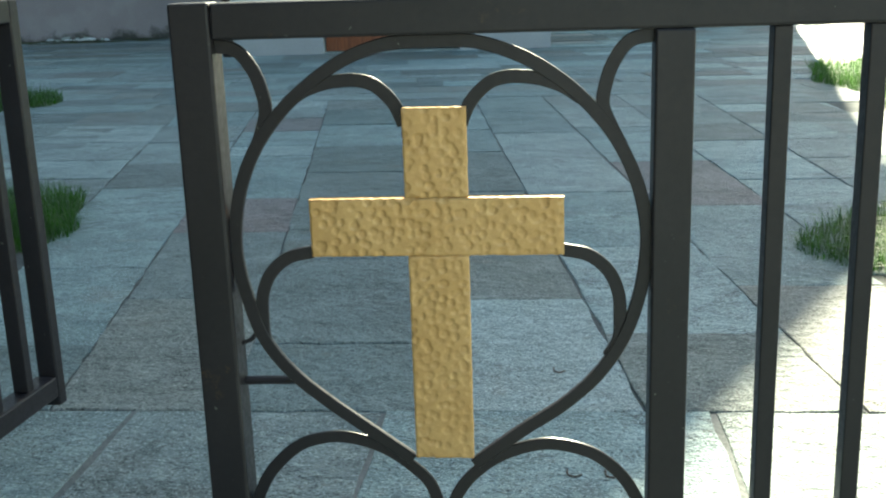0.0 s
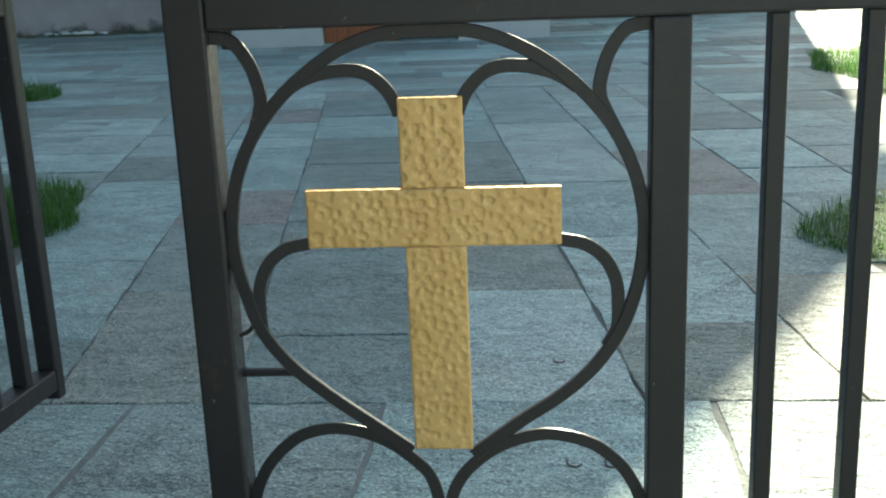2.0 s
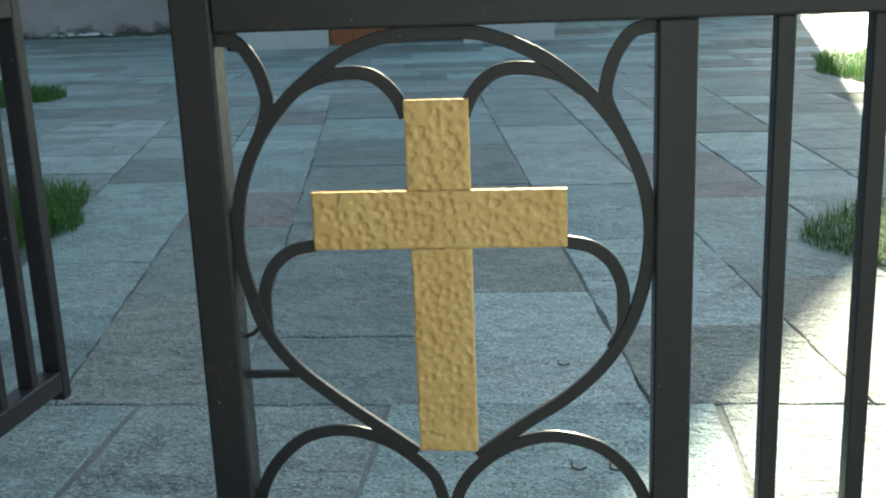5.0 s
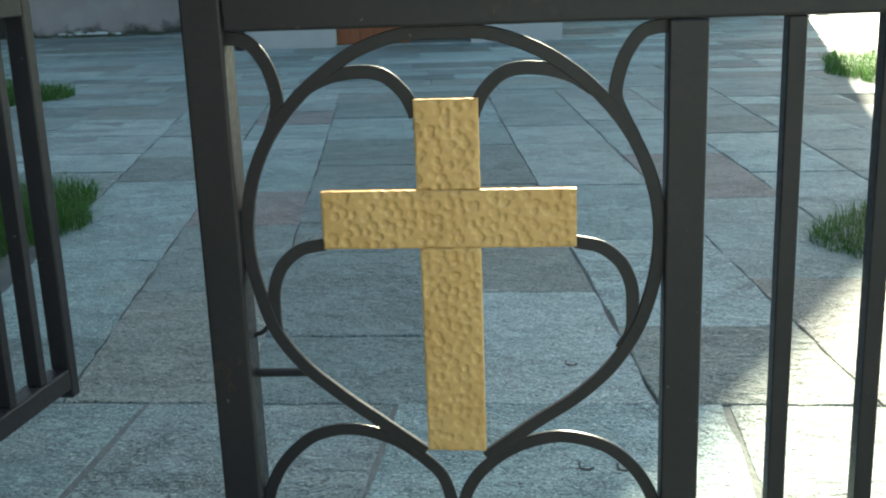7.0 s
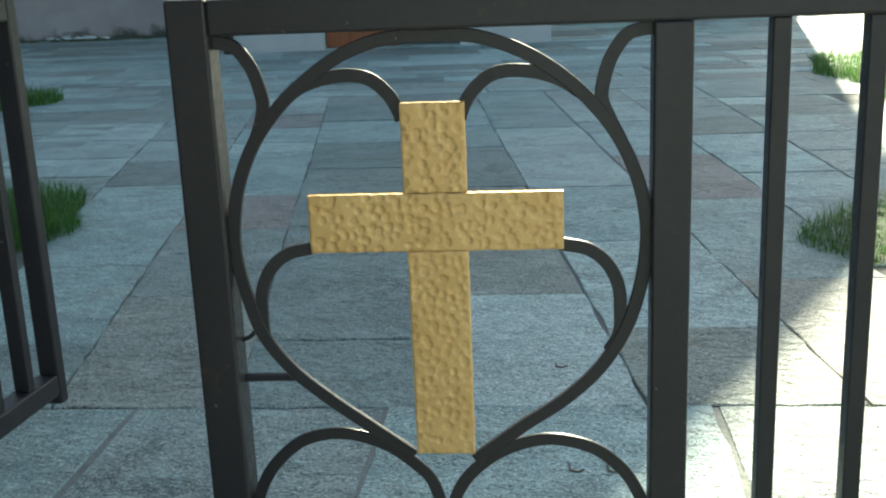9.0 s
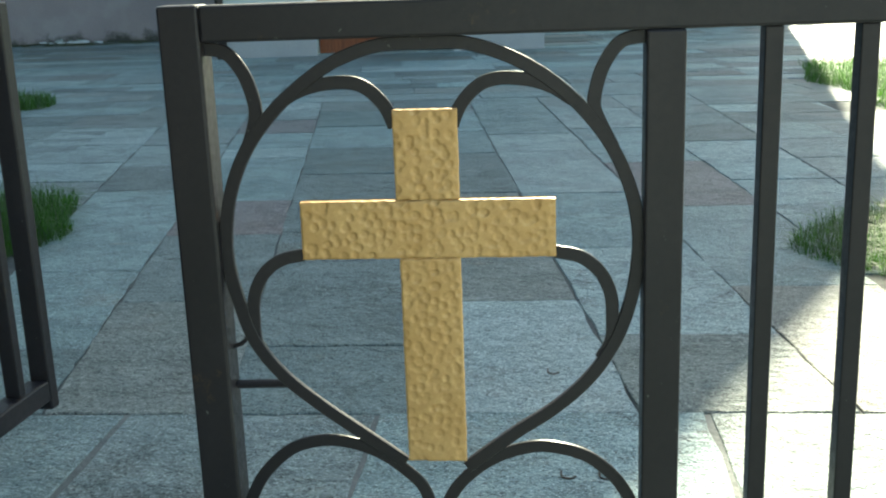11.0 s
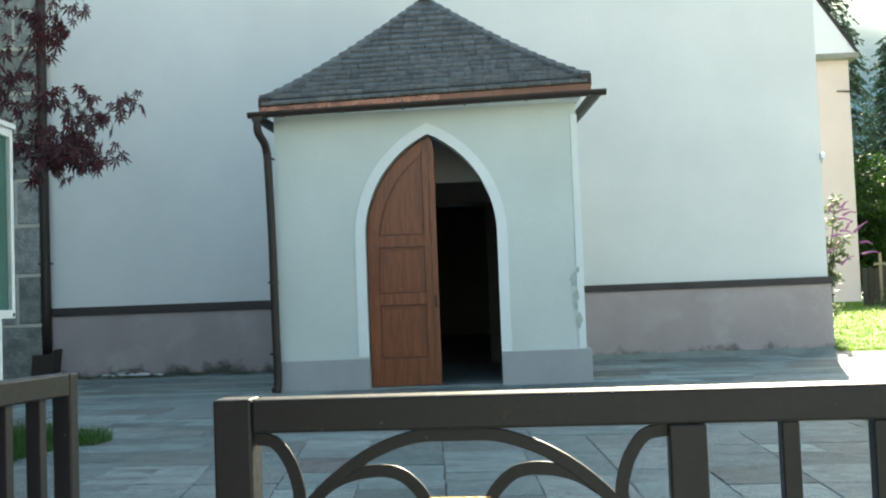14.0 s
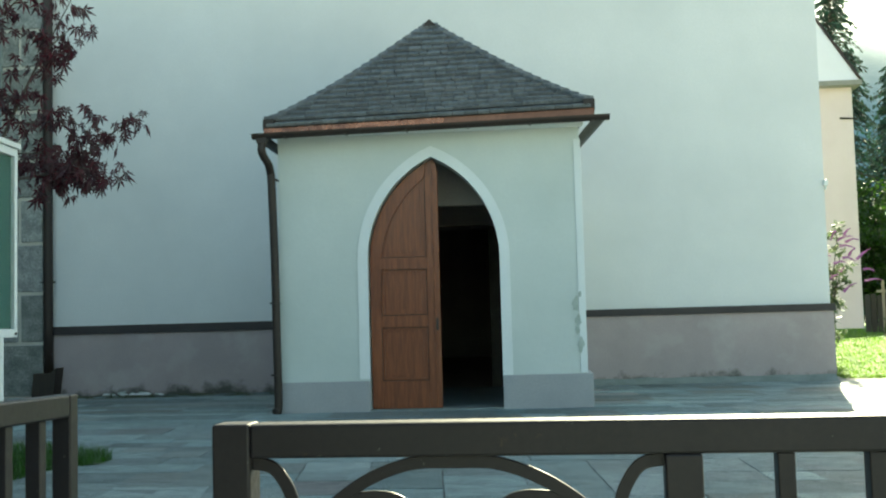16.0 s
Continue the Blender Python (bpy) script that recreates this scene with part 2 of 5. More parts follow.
M["mortar"] = material("pale_mortar", [(0.62, 0.59, 0.52), (0.68, 0.65, 0.58), (0.54, 0.51, 0.45)], scale=4, fine=50, rough=0.95, bump=0.4)
M["grass"] = material("grass_blades", [(0.05, 0.14, 0.025), (0.085, 0.20, 0.036), (0.03, 0.095, 0.018)], scale=2.5, fine=12, rough=0.6,
                      bump=0.0, tint=0.35, island=True, translucent=0.6)
M["lawn"] = material("lawn_soil", [(0.14, 0.25, 0.05), (0.18, 0.30, 0.06), (0.10, 0.15, 0.04)], scale=2, fine=30, rough=0.95, bump=0.5)
M["moss"] = material("wall_moss", [(0.09, 0.105, 0.05), (0.13, 0.14, 0.075), (0.06, 0.065, 0.035)], scale=3, fine=20, rough=0.9, bump=0.0, tint=0.3,
                    island=True)
M["lawn_grass"] = material("lawn_blades", [(0.15, 0.27, 0.045), (0.20, 0.33, 0.065), (0.10, 0.19, 0.035)], scale=1.5, fine=12, rough=0.55,
                          bump=0.0, tint=0.25, island=True, translucent=0.6)
M["flake"] = material("flaked_undercoat", [(0.50, 0.55, 0.51), (0.42, 0.47, 0.43), (0.36, 0.40, 0.36)], scale=9, fine=60, rough=0.95, bump=0.5)
M["groove"] = material("dark_panel_line", [(0.05, 0.018, 0.009), (0.07, 0.025, 0.012), (0.03, 0.012, 0.006)], scale=8, fine=40, rough=0.6, bump=0.1)
M["joint_pale"] = material("pale_joint_mortar", [(0.13, 0.138, 0.135), (0.20, 0.207, 0.20), (0.08, 0.086, 0.084)], scale=5, fine=110, rough=0.95, bump=0.7,
                           bump_scale=120)
M["joint"] = material("grey_joint_mortar", [(0.062, 0.068, 0.068), (0.12, 0.125, 0.12), (0.04, 0.044, 0.044)], scale=5, fine=110, rough=0.95, bump=0.7,
                      bump_scale=120)
M["maple"] = material("purple_maple_leaf", [(0.075, 0.024, 0.030), (0.115, 0.034, 0.040), (0.05, 0.018, 0.024)], scale=4, fine=20, rough=0.55,
                      bump=0.0, tint=0.35, island=True, translucent=0.35)
M["bark"] = material("bark", [(0.10, 0.08, 0.065), (0.15, 0.12, 0.10), (0.06, 0.05, 0.042)], scale=6, fine=50, rough=0.95, bump=0.8,
                     bump_scale=40, stretch=(3, 3, 0.6))
M["needles"] = material("spruce_needles", [(0.03, 0.075, 0.05), (0.048, 0.10, 0.065), (0.02, 0.05, 0.036)], scale=0.6, fine=6, rough=0.7,
                        bump=0.0, tint=0.35, island=True, translucent=0.25)
M["leaf"] = material("broad_leaf", [(0.05, 0.11, 0.02), (0.08, 0.16, 0.03), (0.03, 0.07, 0.015)], scale=0.8, fine=6, rough=0.6,
                     bump=0.0, tint=0.4, island=True, translucent=0.45)
M["shrub"] = material("shrub_leaf", [(0.11, 0.15, 0.08), (0.165, 0.20, 0.115), (0.07, 0.095, 0.05)], scale=2, fine=10, rough=0.6,
                      bump=0.0, tint=0.3, island=True, translucent=0.4)
M["lilac"] = material("lilac_flower", [(0.36, 0.13, 0.36), (0.45, 0.2, 0.42), (0.28, 0.1, 0.3)], scale=6, fine=30, rough=0.8, bump=0.0,
                      tint=0.2, island=True, translucent=0.3)
M["red_flower"] = material("red_flower", [(0.55, 0.05, 0.08), (0.6, 0.12, 0.2), (0.4, 0.03, 0.05)], scale=6, fine=30, rough=0.8, bump=0.0,
                           tint=0.3, island=True, translucent=0.3)
M["fence_wood"] = material("old_fence_wood", [(0.05, 0.038, 0.03), (0.075, 0.056, 0.045), (0.035, 0.027, 0.022)], scale=3, fine=40, rough=0.9,
                           bump=0.4, stretch=(6, 6, 0.8), tint=0.2)
M["pale_wood"] = material("pale_wood", [(0.30, 0.23, 0.17), (0.36, 0.28, 0.21), (0.24, 0.18, 0.13)], scale=3, fine=40, rough=0.8, bump=0.2,
                          stretch=(6, 6, 0.8))
M["roof_metal"] = material("pale_sheet_roof", [(0.88, 0.85, 0.85), (0.91, 0.88, 0.88), (0.84, 0.80, 0.80)], scale=1, fine=20, rough=0.4,
                           metal=0.0, bump=0.05)
M["white_metal"] = material("white_coated_metal", [(0.70, 0.72, 0.72), (0.76, 0.78, 0.78), (0.64, 0.66, 0.66)], scale=3, fine=40, rough=0.35,
                            bump=0.03)
M["felt"] = material("green_felt", [(0.05, 0.13, 0.115), (0.07, 0.16, 0.14), (0.035, 0.10, 0.09)], scale=3, fine=60, rough=0.95, bump=0.2)
# aerial haze is painted in: base colours pushed to blue-green
M["hill"] = material("hill_haze_colour", [(0.13, 0.24, 0.27), (0.17, 0.29, 0.32), (0.11, 0.20, 0.23)], scale=0.03, fine=0.3, rough=1.0, bump=0.0)
glass = bpy.data.materials.new("case_glass")
glass.use_nodes = True
gb = glass.node_tree.nodes["Principled BSDF"]
gb.inputs["Base Color"].default_value = (0.9, 0.97, 0.94, 1)
gb.inputs["Roughness"].default_value, gb.inputs["Transmission Weight"].default_value, gb.inputs["IOR"].default_value = 0.02, 1.0, 1.08
M["glass"] = glass

# ---- building helpers ----
FLAT = Matrix.Identity(4)
CHURCH = Matrix.Rotation(radians(2.914), 4, "Z")     # the church stands slightly askew to the gate
WORLD_OF = {}


def thing(name, label, category, origin=(0, 0, 0), frame_m=FLAT, group="", kind=""):
    ob = new(name)
    ob.empty_display_size = 0.2
    ob.matrix_world = frame_m @ Matrix.Translation(origin)
    WORLD_OF[ob] = (frame_m @ Matrix.Translation(origin), frame_m)
    return tagged(ob, label, category, group, kind)


def to_mesh(name, bm, mat, smooth=False):
    me = bpy.data.meshes.new(name)
    bm.normal_update()
    bm.to_mesh(me)
    bm.free()
    me.materials.append(M[mat])
    if smooth:
        me.polygons.foreach_set("use_smooth", [True] * len(me.polygons))
    return me


def part(name, bm, mat, parent, label="", smooth=False, kind=""):
    """Links bm, given in the frame of its thing, as one mesh under a thing or a part."""
    w, fr = WORLD_OF[parent]
    bm.transform(w.inverted() @ fr)
    ob = new(name, to_mesh(name, bm, mat, smooth))
    ob.parent = parent
    WORLD_OF[ob] = (w, fr)
    return tagged(ob, label, kind=kind)


def solid(name, bm, mat, label, category, frame_m=FLAT, group="", kind="", smooth=False):
    """A top-level thing of one mesh."""
    ob = new(name, to_mesh(name, bm, mat, smooth))
    ob.matrix_world = frame_m
    WORLD_OF[ob] = (frame_m, frame_m)
    return tagged(ob, label, category, group, kind)


def box(x0, x1, y0, y1, z0, z1, bevel=0.0, bm=None):
    b = bmesh.new()
    vs = [b.verts.new(p) for p in ((x0, y0, z0), (x1, y0, z0), (x1, y1, z0), (x0, y1, z0), (x0, y0, z1), (x1, y0, z1), (x1, y1, z1), (x0, y1, z1))]
    for f in ((3, 2, 1, 0), (4, 5, 6, 7), (0, 1, 5, 4), (1, 2, 6, 5), (2, 3, 7, 6), (3, 0, 4, 7)):
        b.faces.new([vs[k] for k in f])
    if bevel:
        bmesh.ops.bevel(b, geom=b.edges[:], offset=bevel, segments=2, affect="EDGES", profile=0.5)
    if bm is None:
        return b
    return join(bm, b)


def join(bm, other):
    me = bpy.data.meshes.new("tmp")
    other.to_mesh(me)
    other.free()
    bm.from_mesh(me)
    bpy.data.meshes.remove(me)
    return bm


def slab_of(poly, y0, y1, bm=None):
    """A polygon in x, z pushed from y0 to y1."""
    b = bm or bmesh.new()
    a = [b.verts.new((x, y0, z)) for x, z in poly]
    c = [b.verts.new((x, y1, z)) for x, z in poly]
    n = len(poly)
    b.faces.new(a)
    b.faces.new(c[::-1])
    for i in range(n):
        b.faces.new((a[i], c[i], c[(i + 1) % n], a[(i + 1) % n]))
    bmesh.ops.recalc_face_normals(b, faces=b.faces[:])
    return b


def ribbon(inner, outer, y0, y1, closed=False):
    """A band between two lines of the same number of points in x, z, pushed from y0 to y1."""
    b = bmesh.new()
    rows = [[b.verts.new((x, y, z)) for x, z in line] for line, y in ((inner, y0), (outer, y0), (outer, y1), (inner, y1))]
    n = len(inner)
    for k in range(4):
        r, s = rows[k], rows[(k + 1) % 4]
        for i in range(n - 1):
            b.faces.new((r[i], r[i + 1], s[i + 1], s[i]))
    for i in (0, n - 1):
        b.faces.new([r[i] for r in rows])
    bmesh.ops.recalc_face_normals(b, faces=b.faces[:])
    return b


def smooth_line(pts, per=8):
    """Catmull-Rom through the points."""
    p = [Vector(q) for q in pts]
    p = [p[0] * 2 - p[1]] + p + [p[-1] * 2 - p[-2]]
    out = []
    for i in range(1, len(p) - 2):
        for k in range(per):
            t = k / per
            a, b, c, d = p[i - 1:i + 3]
            out.append(0.5 * (2 * b + (c - a) * t + (2 * a - 5 * b + 4 * c - d) * t * t + (3 * b - a - 3 * c + d) * t ** 3))
    out.append(p[-2])
    return out


def strap(pts, width, y0, y1, per=8, bevel=0.0015, sides=(1, 1)):
    """A flat iron bent in the x, z plane: its middle line, its width, and its depth from y0 to y1, edges eased."""
    line = smooth_line([(x, z, 0) for x, z in pts], per)
    prof = [(-1, y0 + bevel), (-1 + 0.12, y0), (1 - 0.12, y0), (1, y0 + bevel), (1, y1 - bevel), (0.88, y1), (-0.88, y1), (-1, y1 - bevel)]
    b = bmesh.new()
    rings = []
    for i, q in enumerate(line):
        d = (line[min(i + 1, len(line) - 1)] - line[max(i - 1, 0)]).normalized()
        nrm = Vector((-d.y, d.x, 0)) * width / 2
        rings.append([b.verts.new((q.x + nrm.x * s, y, q.y + nrm.y * s)) for s, y in prof])
    for r, s in zip(rings, rings[1:]):
        for k in range(8):
            b.faces.new((r[k], r[(k + 1) % 8], s[(k + 1) % 8], s[k]))
    b.faces.new(rings[0])
    b.faces.new(rings[-1][::-1])
    bmesh.ops.recalc_face_normals(b, faces=b.faces[:])
    return b


def tube(pts, radius, sides=10, per=6, end=None):
    """A round rod along a 3D line; end: the radius at its far end."""
    line = smooth_line(pts, per) if per > 1 else [Vector(p) for p in pts]
    b = bmesh.new()
    rings = []
    up = Vector((0.13, 0.21, 0.97))
    for i, q in enumerate(line):
        d = (line[min(i + 1, len(line) - 1)] - line[max(i - 1, 0)]).normalized()
        if abs(d.dot(up)) > 0.95:
            up = Vector((0.97, 0.2, 0.1))
        s = d.cross(up).normalized()
        t = s.cross(d)
        r = radius if end is None else radius + (end - radius) * i / (len(line) - 1)
        rings.append([b.verts.new(q + (s * math.cos(2 * math.pi * k / sides) + t * math.sin(2 * math.pi * k / sides)) * r) for k in range(sides)])
    for r, s in zip(rings, rings[1:]):
        for k in range(sides):
            b.faces.new((r[k], r[(k + 1) % sides], s[(k + 1) % sides], s[k]))
    b.faces.new(rings[0][::-1])
    b.faces.new(rings[-1])
    bmesh.ops.recalc_face_normals(b, faces=b.faces[:])
    return b


def mesh_from(name, verts, faces, mat):
    me = bpy.data.meshes.new(name)
    me.from_pydata(verts, [], faces)
    me.materials.append(M[mat])
    return me

# ---- ground ----
def ellipse_in(x, y, e):
    return ((x - e[0]) / e[2]) ** 2 + ((y - e[1]) / e[3]) ** 2 < 1


BEDS = [(-2.63, 3.84, 0.80, 0.95), (-4.93, 8.35, 0.88, 1.25), (1.78, 3.52, 0.84, 0.80), (3.15, 8.65, 0.95, 1.90)]
b = bmesh.new()
bmesh.ops.create_grid(b, x_segments=40, y_segments=40, size=700)
for q in b.verts:
    q.co.z = -0.005
solid("ground", b, "soil", "ground round the stone paving, made pale to bounce sunlight", "ground", kind="structure")


def lawn_height(u, y):
    k = min(1.0, max(0.0, (y - 18.6) / 5.0))
    return 0.01 + 0.50 * k * k * (3 - 2 * k)


b = bmesh.new()
NU, NY = 24, 40
grid = [[b.verts.new((5.2 + 34 * i / NU, y, lawn_height(0, y) if i else -0.02)) for i in range(NU + 1)]
        for y in [18.55 + 60 * (j / NY) ** 1.6 for j in range(NY + 1)]]
for j in range(NY):
    for i in range(NU):
        b.faces.new((grid[j][i], grid[j][i + 1], grid[j + 1][i + 1], grid[j + 1][i]))
solid("lawn", b, "lawn", "sunlit green lawn rising gently beside the church", "lawn", CHURCH, kind="structure", smooth=True)

# unseen wall added left of the camera to darken the left ironwork and slabs
solid("wall_lane", box(-1.75, -1.36, -6.0, 1.17, -0.02, 5.0, 0.01), "blocker_dark", "added unseen dark wall outside the gate, blocks light from the left", "wall", kind="structure")
b = box(-4.2, 3.4, -2.0, 2.298, -0.03, 0.0022)
solid("mortar_bed", b, "joint_pale", "pale mortar between the threshold slabs", "mortar", kind="structure")
b = box(-4.2, 3.4, 2.299, 8.6, -0.03, -0.0006)
solid("mortar_bed", b, "joint", "grey mortar filling the joints of the paving", "mortar", kind="structure")

# ---- church ----
YP, YW = 13.718, 18.449
RB0, RB1 = 1.155, 1.272                 # the moulding right of the porch
church = thing("church", "white plastered church with mauve plinth and steep roof", "church", (-1.585, YW, 0), CHURCH)
part("wall", slab_of([(-8.3, 0), (-2.0, 0), (-2.0, 2.77), (-0.56, 2.77), (-0.56, 0), (5.13, 0), (5.13, 8.90), (-1.585, 20.72), (-8.3, 8.90)], YW, YW + 0.6),
     "plaster", church)
part("wall", box(4.53, 5.13, YW + 0.6, 36, 0, 8.94), "plaster", church)
part("wall", box(-8.3, -7.7, YW + 0.6, 36, 0, 8.94), "plaster", church)
part("wall", slab_of([(-8.3, 0), (5.13, 0), (5.13, 8.95), (-1.585, 20.78), (-8.3, 8.95)], 36, 36.6), "plaster", church)
for sx in (-1, 1):
    poly = [(-1.585 + sx * 6.8, 8.73), (-1.585 + sx * 6.8, 8.97), (-1.585, 21.00), (-1.585, 20.73)]
    part("roof", slab_of(poly, YW - 0.02, 36.7), "shingle_joined", church)
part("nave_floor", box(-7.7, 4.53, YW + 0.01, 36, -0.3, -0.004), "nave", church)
part("plinth", box(-8.28, -3.2, YW - 0.05, YW, -0.01, 1.082, 0.006), "plinth", church, "mauve-grey rendered plinth with damp foot")
part("plinth", box(0.80, 5.17, YW - 0.05, YW, -0.01, RB0 - 0.003, 0.006), "plinth", church, "mauve-grey rendered plinth with damp foot")
part("plinth", box(5.13, 5.17, YW + 0.002, 36, -0.01, 1.07, 0.006), "plinth", church, "mauve-grey rendered plinth with damp foot")


b = bmesh.new()
feet = [[b.verts.new((u, YW - 0.051 - w, h)) for w, h in ((0.0, 0.10 + 0.025 * noise.noise(Vector((u * 2.7, 4.0, 0)))), (0.05, 0.055), (0.17 + 0.03 * noise.noise(Vector((u * 1.9, 8.0, 0))), -0.004), (0.0, -0.004))]
        for u in [0.88 + 4.27 * i / 40 for i in range(41)]]
for p, q in zip(feet, feet[1:]):
    for k in range(4):
        b.faces.new((p[k], p[(k + 1) % 4], q[(k + 1) % 4], q[k]))
b.faces.new(feet[0])
b.faces.new(feet[-1][::-1])
bmesh.ops.recalc_face_normals(b, faces=b.faces[:])
part("mortar_fillet", b, "fillet", church, "grey-green mortar fillet along the wall foot")


def band_of(u0, u1, z0=1.075, z1=1.215):
    return ribbon([(u0, z0), (u1, z0)], [(u0, z1), (u1, z1)], YW - 0.085, YW - 0.001)


part("band", band_of(-8.28, -3.14, 1.085, 1.232), "band", church, "dark brown moulding above the plinth")
part("band", band_of(0.80, 5.19, RB0, RB1), "band", church, "dark brown moulding above the plinth")

# vestibule walls behind the porch door, and the dark doorway to the nave
porch = thing("porch", "white church porch with pointed arch and shingle roof", "porch", (-1.17, YP, 0), CHURCH)
UL, UR, TOPZ = -3.13, 0.79, 3.70
JL, JR, SPRING, ARCH_R = -1.975, -0.271, 1.95, 1.433
UC, HALF = (JL + JR) / 2, (JR - JL) / 2


def arch_line(grow=0.0, n=14):
    """The pointed arch from the left spring over the apex to the right spring, in u, z."""
    cx, rad = ARCH_R - HALF, ARCH_R + grow
    top = math.acos(cx / rad)
    left = [(UC + cx - rad * math.cos(top * k / n), SPRING + rad * math.sin(top * k / n)) for k in range(n + 1)]
    return left + [(2 * UC - x, z) for x, z in left[-2::-1]]


arch = arch_line()
part("wall", box(UL, JL, YP, YP + 0.4, 0, TOPZ), "porch_plaster", porch)
part("wall", box(JR, UR, YP, YP + 0.4, 0, TOPZ), "porch_plaster", porch)
part("wall", ribbon([(JL, SPRING)] + arch[1:-1] + [(JR, SPRING)], [(x, TOPZ) for x, z in arch], YP, YP + 0.4), "porch_plaster", porch)
part("wall", box(UL, UL + 0.35, YP + 0.4, YW, 0, TOPZ), "porch_plaster", porch)
part("wall", box(UR - 0.35, UR, YP + 0.4, YW, 0, TOPZ), "porch_plaster", porch)
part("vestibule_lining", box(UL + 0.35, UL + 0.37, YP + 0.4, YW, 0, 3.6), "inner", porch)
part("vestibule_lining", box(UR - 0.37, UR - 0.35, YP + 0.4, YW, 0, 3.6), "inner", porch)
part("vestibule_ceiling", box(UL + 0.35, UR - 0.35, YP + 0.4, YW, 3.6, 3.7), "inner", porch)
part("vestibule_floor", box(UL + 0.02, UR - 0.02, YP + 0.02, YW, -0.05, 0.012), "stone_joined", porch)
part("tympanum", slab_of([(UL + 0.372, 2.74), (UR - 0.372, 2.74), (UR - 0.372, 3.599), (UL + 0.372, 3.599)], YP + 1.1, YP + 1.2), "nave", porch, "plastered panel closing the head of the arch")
# this piece of lining is coloured darker and browner than the others
part("vestibule_lining", box(-0.562, UR - 0.372, YW - 0.02, YW - 0.002, 0.012, 2.768), "dark_lining", porch)
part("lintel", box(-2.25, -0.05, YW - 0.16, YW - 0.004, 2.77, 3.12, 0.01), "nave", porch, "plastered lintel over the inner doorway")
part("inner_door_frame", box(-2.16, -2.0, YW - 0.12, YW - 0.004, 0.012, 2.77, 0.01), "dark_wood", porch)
jambs = [(JL, 0.42)] + arch + [(JR, 0.42)]
outer = [(JL - 0.13, 0.42)] + arch_line(0.13) + [(JR + 0.13, 0.42)]
part("arch_trim", ribbon(jambs, outer, YP - 0.018, YP + 0.16), "trim", porch, "smooth bright white band round the arch")
part("corner_trim", box(UR - 0.075, UR + 0.012, YP - 0.014, YP + 0.08, 0.44, 3.42, 0.004), "trim", porch, "bright white corner strip, flaking low down")
rng = random.Random(5)
for k in range(5):                                       # flaked paint low on the corner
    z, u, r = 0.78 + 0.17 * k + rng.uniform(-.03, .03), UR - 0.07 + rng.uniform(-.05, .02), rng.uniform(0.035, 0.085)
    pts = [(u + r * 0.6 * rng.uniform(.6, 1.2) * math.cos(a * math.pi / 6), z + 1.3 * r * rng.uniform(.6, 1.2) * math.sin(a * math.pi / 6)) for a in range(12)]
    part("flaked_patch", slab_of(pts, YP - 0.0165, YP - 0.0155 + 0.003), "flake", porch, "grey-green patch of flaked paint")
part("plinth", box(UL - 0.03, JL, YP - 0.05, YP - 0.002, -0.01, 0.395, 0.008), "porch_plinth", porch, "grey rendered plinth")
part("plinth", box(JR, UR + 0.075, YP - 0.05, YP - 0.002, -0.01, 0.43, 0.008), "porch_plinth", porch, "grey rendered plinth")
part("plinth", box(UR + 0.002, UR + 0.075, YP + 0.002, YW - 0.06, -0.01, 0.43, 0.008), "porch_plinth", porch, "grey rendered plinth")
part("threshold", box(JL, JR, YP - 0.03, YP + 0.5, -0.03, 0.022, 0.006), "stone_joined", porch)

# the left leaf of the porch door, shut
leaf_r = -1.068
leaf = [(JL + 0.012, 0.02)] + [(x + 0.012, z - 0.012) for x, z in arch if x < leaf_r - 0.012] + [(leaf_r, 3.17), (leaf_r, 0.02)]
DY = YP + 0.13
door = part("door_leaf", slab_of(leaf, DY, DY + 0.05), "oak", porch, "varnished reddish-brown panelled door leaf, shut")


def door_panel(poly):
    """A sunk field with a moulded bead round it, between proud stiles and rails."""
    cx, cz = sum(p[0] for p in poly) / len(poly), sum(p[1] for p in poly) / len(poly)
    hx, hz = max(abs(p[0] - cx) for p in poly), max(abs(p[1] - cz) for p in poly)

    def shrink(d):
        return [(cx + (x - cx) * (1 - d / hx), cz + (z - cz) * (1 - d / hz)) for x, z in poly]
    loop, grv, inn, fld = poly + poly[:1], shrink(0.012), shrink(0.034), shrink(0.075)
    # thin dark strip between the rail and the bead
    part("panel_groove", ribbon(loop, grv + grv[:1], DY - 0.004, DY - 0.001), "groove", door, "dark groove round the panel")
    part("panel_moulding", ribbon(grv + grv[:1], inn + inn[:1], DY - 0.018, DY - 0.001), "oak", door)
    part("panel_field", slab_of(fld, DY - 0.010, DY - 0.001), "oak", door)


PL, PR = JL + 0.15, leaf_r - 0.15
door_panel([(PL, 0.38), (PR, 0.38), (PR, 1.07), (PL, 1.07)])
door_panel([(PL, 1.22), (PR, 1.22), (PR, 1.82), (PL, 1.82)])
top_arc = [(x + 0.155, z - 0.10) for x, z in arch if x + 0.155 < PR - 0.02 and z > SPRING + 0.12]
door_panel([(PR, 1.97), (PR, top_arc[-1][1] + 0.06)] + top_arc[::-1] + [(PL, 1.97)])
def stile(poly):
    part("door_rail", slab_of(poly, DY - 0.034, DY - 0.0005), "oak", door)


for z0, z1 in ((0.03, 0.38), (1.07, 1.22), (1.82, 1.97)):
    stile([(PL + 0.001, z0), (PR - 0.001, z0), (PR - 0.001, z1), (PL + 0.001, z1)])
stile([(PR, 0.03), (leaf_r - 0.061, 0.03), (leaf_r - 0.061, 3.08), (PR, 2.98)])
edge = [(x + 0.016, z - 0.016) for x, z in arch if x < PR and z > SPRING - 0.01]
